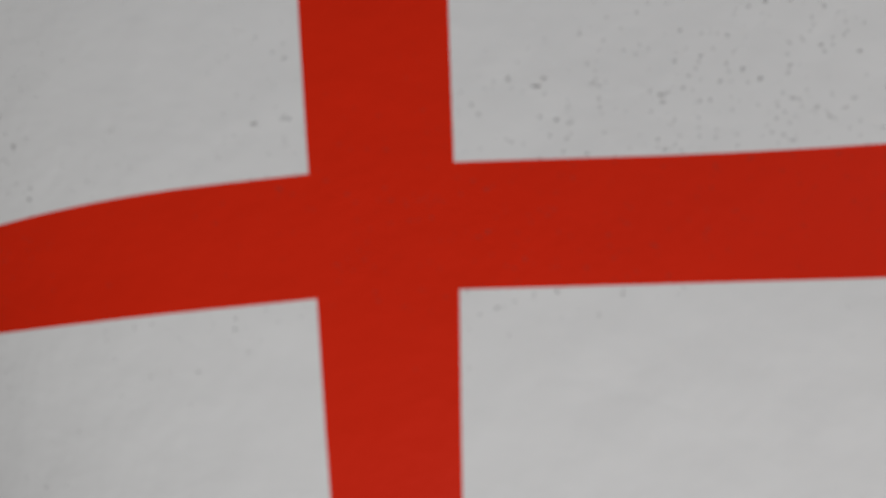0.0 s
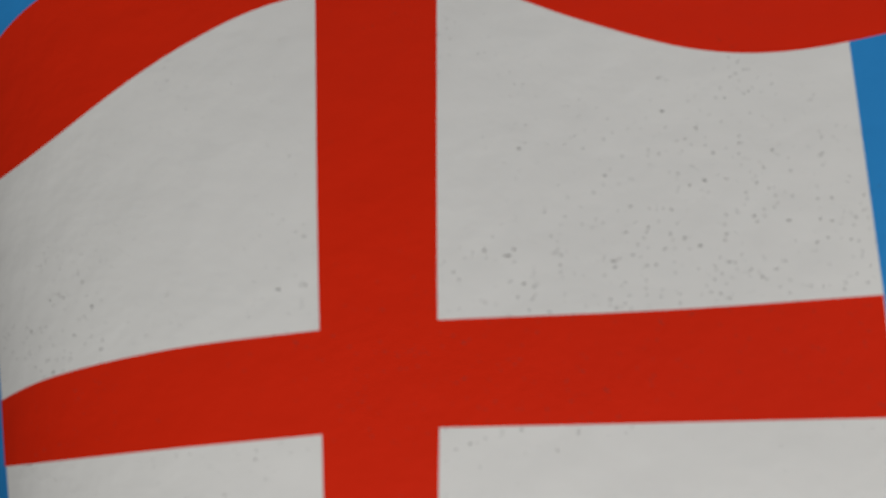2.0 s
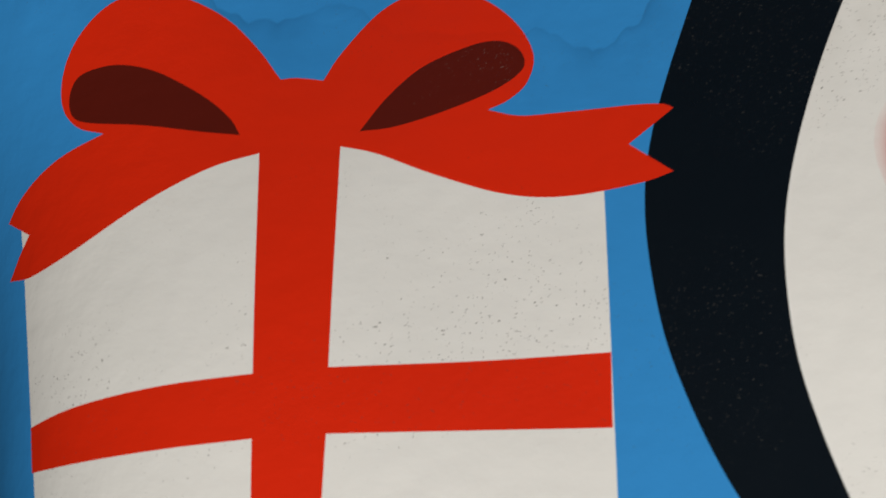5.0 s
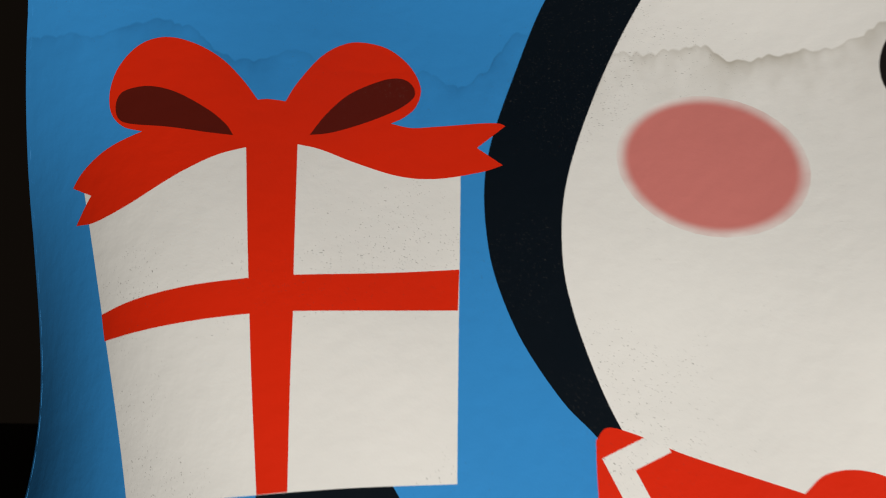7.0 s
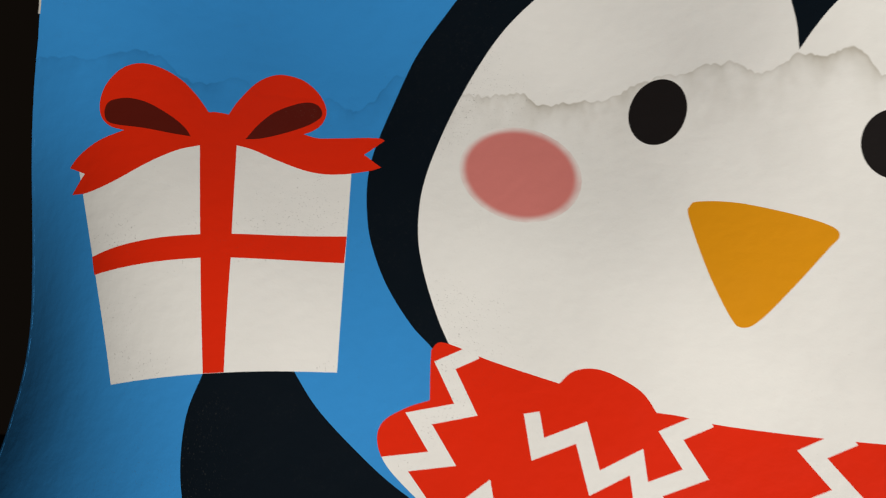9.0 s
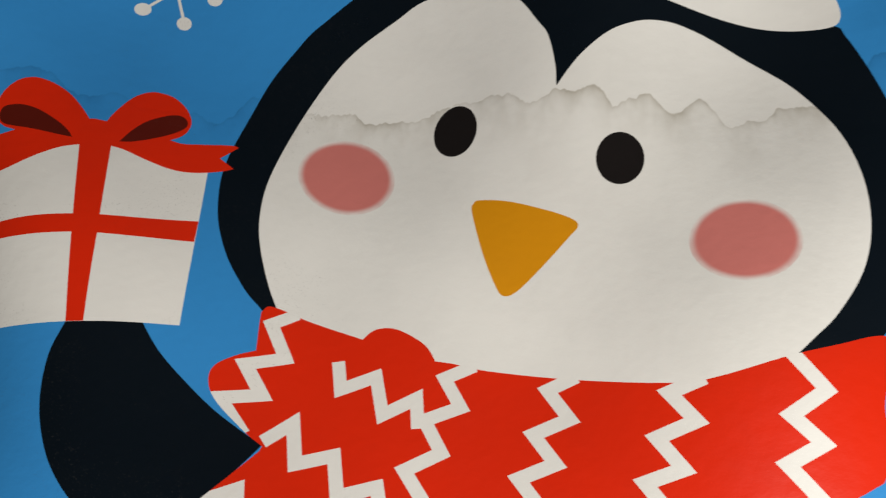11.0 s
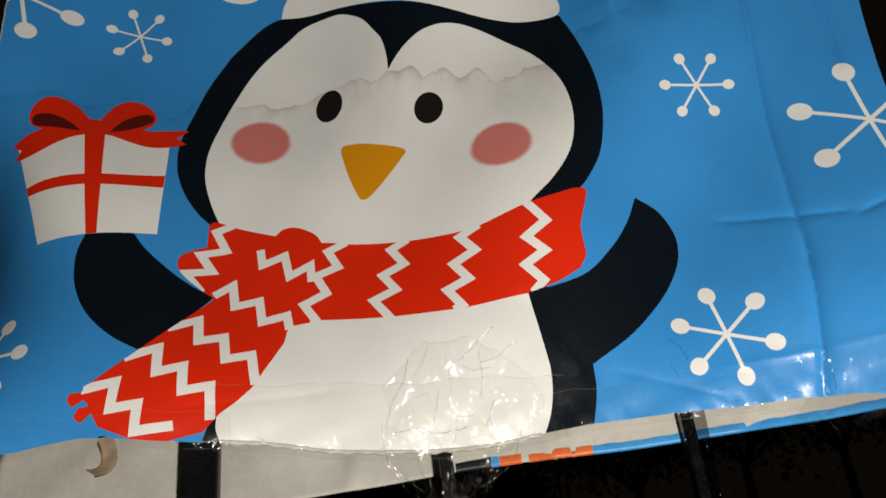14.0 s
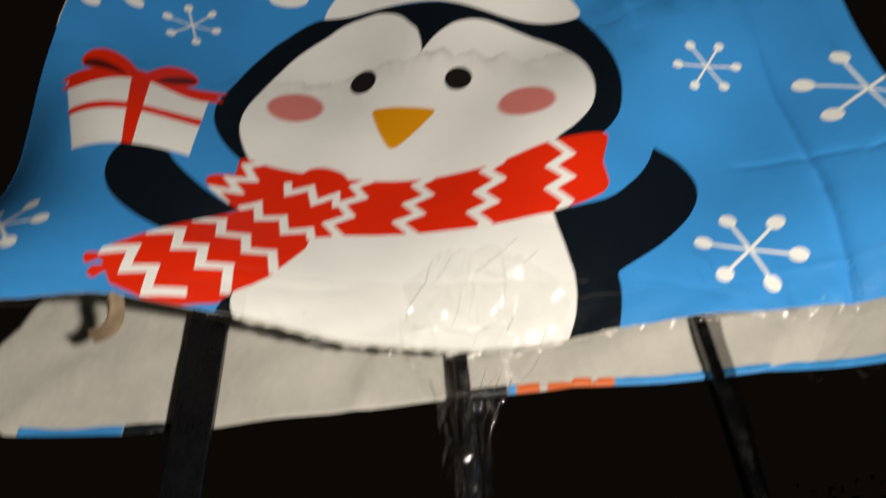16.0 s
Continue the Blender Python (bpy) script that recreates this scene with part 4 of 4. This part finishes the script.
for i, (x, y, h, w) in enumerate(((-8.5, 30, 4.6, 2.4), (-3.0, 33, 5.0, 2.6), (0.6, 34, 4.6, 2.2), (6.0, 29, 7.4, 3.4), (9.5, 28, 9.0, 3.8), (14.0, 30, 10.0, 4.0), (-14.5, 31, 5.4, 3.0))):
    far_tree(x, y, h, w, 40 + i)

# tape wound round the top of the narrow bar, drawn to a point further down
rows = []
for i in range(30):
    a, row = i / 29, []
    z = 1.045 - 0.125 * a
    for j in range(14):
        s = j / 13
        reach = 0.0085 * (1 - a) ** 0.8 + 0.0008
        x = 0.1540 + 0.040 * (1 - z) + s * (0.0090 + reach)
        row.append((x, 0.0535 + 0.004 * s ** 2 + 0.0008 * math.sin(11 * s + 70 * z) + 0.0005 * math.sin(160 * z), z))
    rows.append(row)
link_mesh("tape_winding", grid_mesh("tape_winding", rows), DARK_TAPE, taped_bar, "grey see-through tape wound round the bar").visible_shadow = False

# ------------------------------------------------------------------ sharp creases that catch the light in the film and tape
CREASED = film_material("creased_film", (0.96, 0.96, 0.955), 0.22, 0.6, 200.0, 0.0)
rnd = random.Random(9)


def film_crease(points, radius, parent):
    ob = tube("film_crease", points, radius, CREASED, parent, "", 1)
    ob.visible_shadow = False


for k in range(5):
    # folds of the film over the lower edge, running down to the neck
    top_x, low_x = -0.034 + 0.088 * k / 4 + rnd.uniform(-0.005, 0.005), -0.012 + 0.034 * k / 4
    z_top = rnd.uniform(1.015, 1.04)
    ph, pts = rnd.uniform(0, 6), []
    for i in range(26):
        a = i / 25
        z = z_top + (0.985 - z_top) * a
        x = top_x + (low_x - top_x) * a ** 2.2 + 0.0016 * math.sin(7 * a + ph)
        edge = low_edge(x)
        y = float(sheet_y(x, max(z, edge))) - 0.0045 - 0.0008 * math.sin(11 * a + ph) + max(0, edge - z) * 0.7
        pts.append((x, y, z))
    film_crease(pts, rnd.uniform(0.00012, 0.00024), wrap)
for k in range(7):
    # folds along the twisted neck
    side, ph, pts = -1 + 2 * k / 6, rnd.uniform(0, 6), []
    for i in range(30):
        a = i / 29
        z = 0.992 - 0.125 * a
        spread = float(np.interp(z, (0.85, 0.93, 0.957, 0.98, 1.0), (0.012, 0.011, 0.0125, 0.018, 0.024)))
        s = side * (1 - 0.3 * a) + 0.12 * math.sin(9 * a + ph)
        pts.append((0.002 + spread * s + 0.004 * (1 - a), 0.033 - 0.012 * math.cos(s * 1.4) + 0.0015 * math.sin(14 * a + ph), z))
    film_crease(pts, rnd.uniform(0.0002, 0.00042), wrap)
for k in range(24):
    # short wrinkles of the tape, most of them near the middle and at the corner
    x = rnd.choice((rnd.uniform(-0.28, 0.29), rnd.uniform(-0.11, 0.09), rnd.uniform(0.10, 0.18), rnd.uniform(0.20, 0.29)))
    z = low_edge(x) + rnd.uniform(0.0, 0.026) * rnd.random()
    ang, ln, ph, pts = rnd.gauss(0.0, 0.6) if rnd.random() < 0.6 else rnd.uniform(0, 3.1), rnd.uniform(0.003, 0.010), rnd.uniform(0, 6), []
    for i in range(9):
        a = i / 8 - 0.5
        px = x + ln * a * math.cos(ang) + 0.0006 * math.sin(7 * a + ph)
        pz = z + ln * a * math.sin(ang) * 0.7 + 0.0005 * math.cos(6 * a + ph)
        pz = max(pz, low_edge(px) - 0.001)
        pts.append((px, float(sheet_y(px, max(pz, low_edge(px)))) - 0.0022 - 0.0004 * math.cos(3 * a), pz))
    film_crease(pts, rnd.uniform(0.00012, 0.00025), bag)

FILM_FOLDS = [  # folds of the film over the white belly and the tape, in millimetres
    [(-2, 69), (-7, 58), (-12, 52)],
    [(29, 63), (30, 49), (28, 35)],
    [(39, 77), (29, 69), (17, 59), (11, 55)],
    [(3, 43), (0, 29), (-3, 21)],
    [(-31, 23), (-26, 37), (-18, 50), (-15, 63)],
    [(36, 34), (33, 26), (29, 18)],
    [(8, 62), (11, 44), (8, 30)],
    [(50, 66), (40, 58), (29, 56)],
    [(-27, 19), (-13, 21), (0, 17), (18, 19)],
    [(143, 33), (140, 42)],
    [(150, 43), (147, 52), (141, 57)],
    [(225, 42), (226, 29), (227, 18)],
    [(-12, 39), (-5, 41), (-2, 34)],
    [(17, 56), (25, 52), (36, 53)],
]
for k, fold in enumerate(FILM_FOLDS):
    n, pts = 8 * (len(fold) - 1), []
    for i in range(n + 1):
        a = i / 8
        px = float(np.interp(a, range(len(fold)), [q[0] for q in fold])) / 1000 + 0.0005 * math.sin(2.1 * i + k)
        pz = 1 + float(np.interp(a, range(len(fold)), [q[1] for q in fold])) / 1000 + 0.0004 * math.cos(1.7 * i + 2 * k)
        pts.append((px, float(sheet_y(px, pz)) - 0.0026 - 0.0004 * math.sin(1.3 * i + k), pz))
    film_crease(pts, 0.00022 + 0.0001 * (k % 3), wrap if k < 9 else bag)

# highlight on the clear film edge, put in as a thin paper-white tube down one side of the front panel
pts = []
for z in np.linspace(300, 468, 50):
    x = float(np.interp(z, (255, 290, 340, 395, 470), (-307, -304, -303, -304, -303))) / 1000 - 0.0002
    pts.append((x, float(sheet_y(x, 1 + z / 1000)) - 0.0002 + 0.0003 * math.sin(z * 0.4), 1 + z / 1000))
tube("film_edge_glint", pts, 0.00045, PAPER, bag, "highlight on the clear film edge, as a pale line", 2)
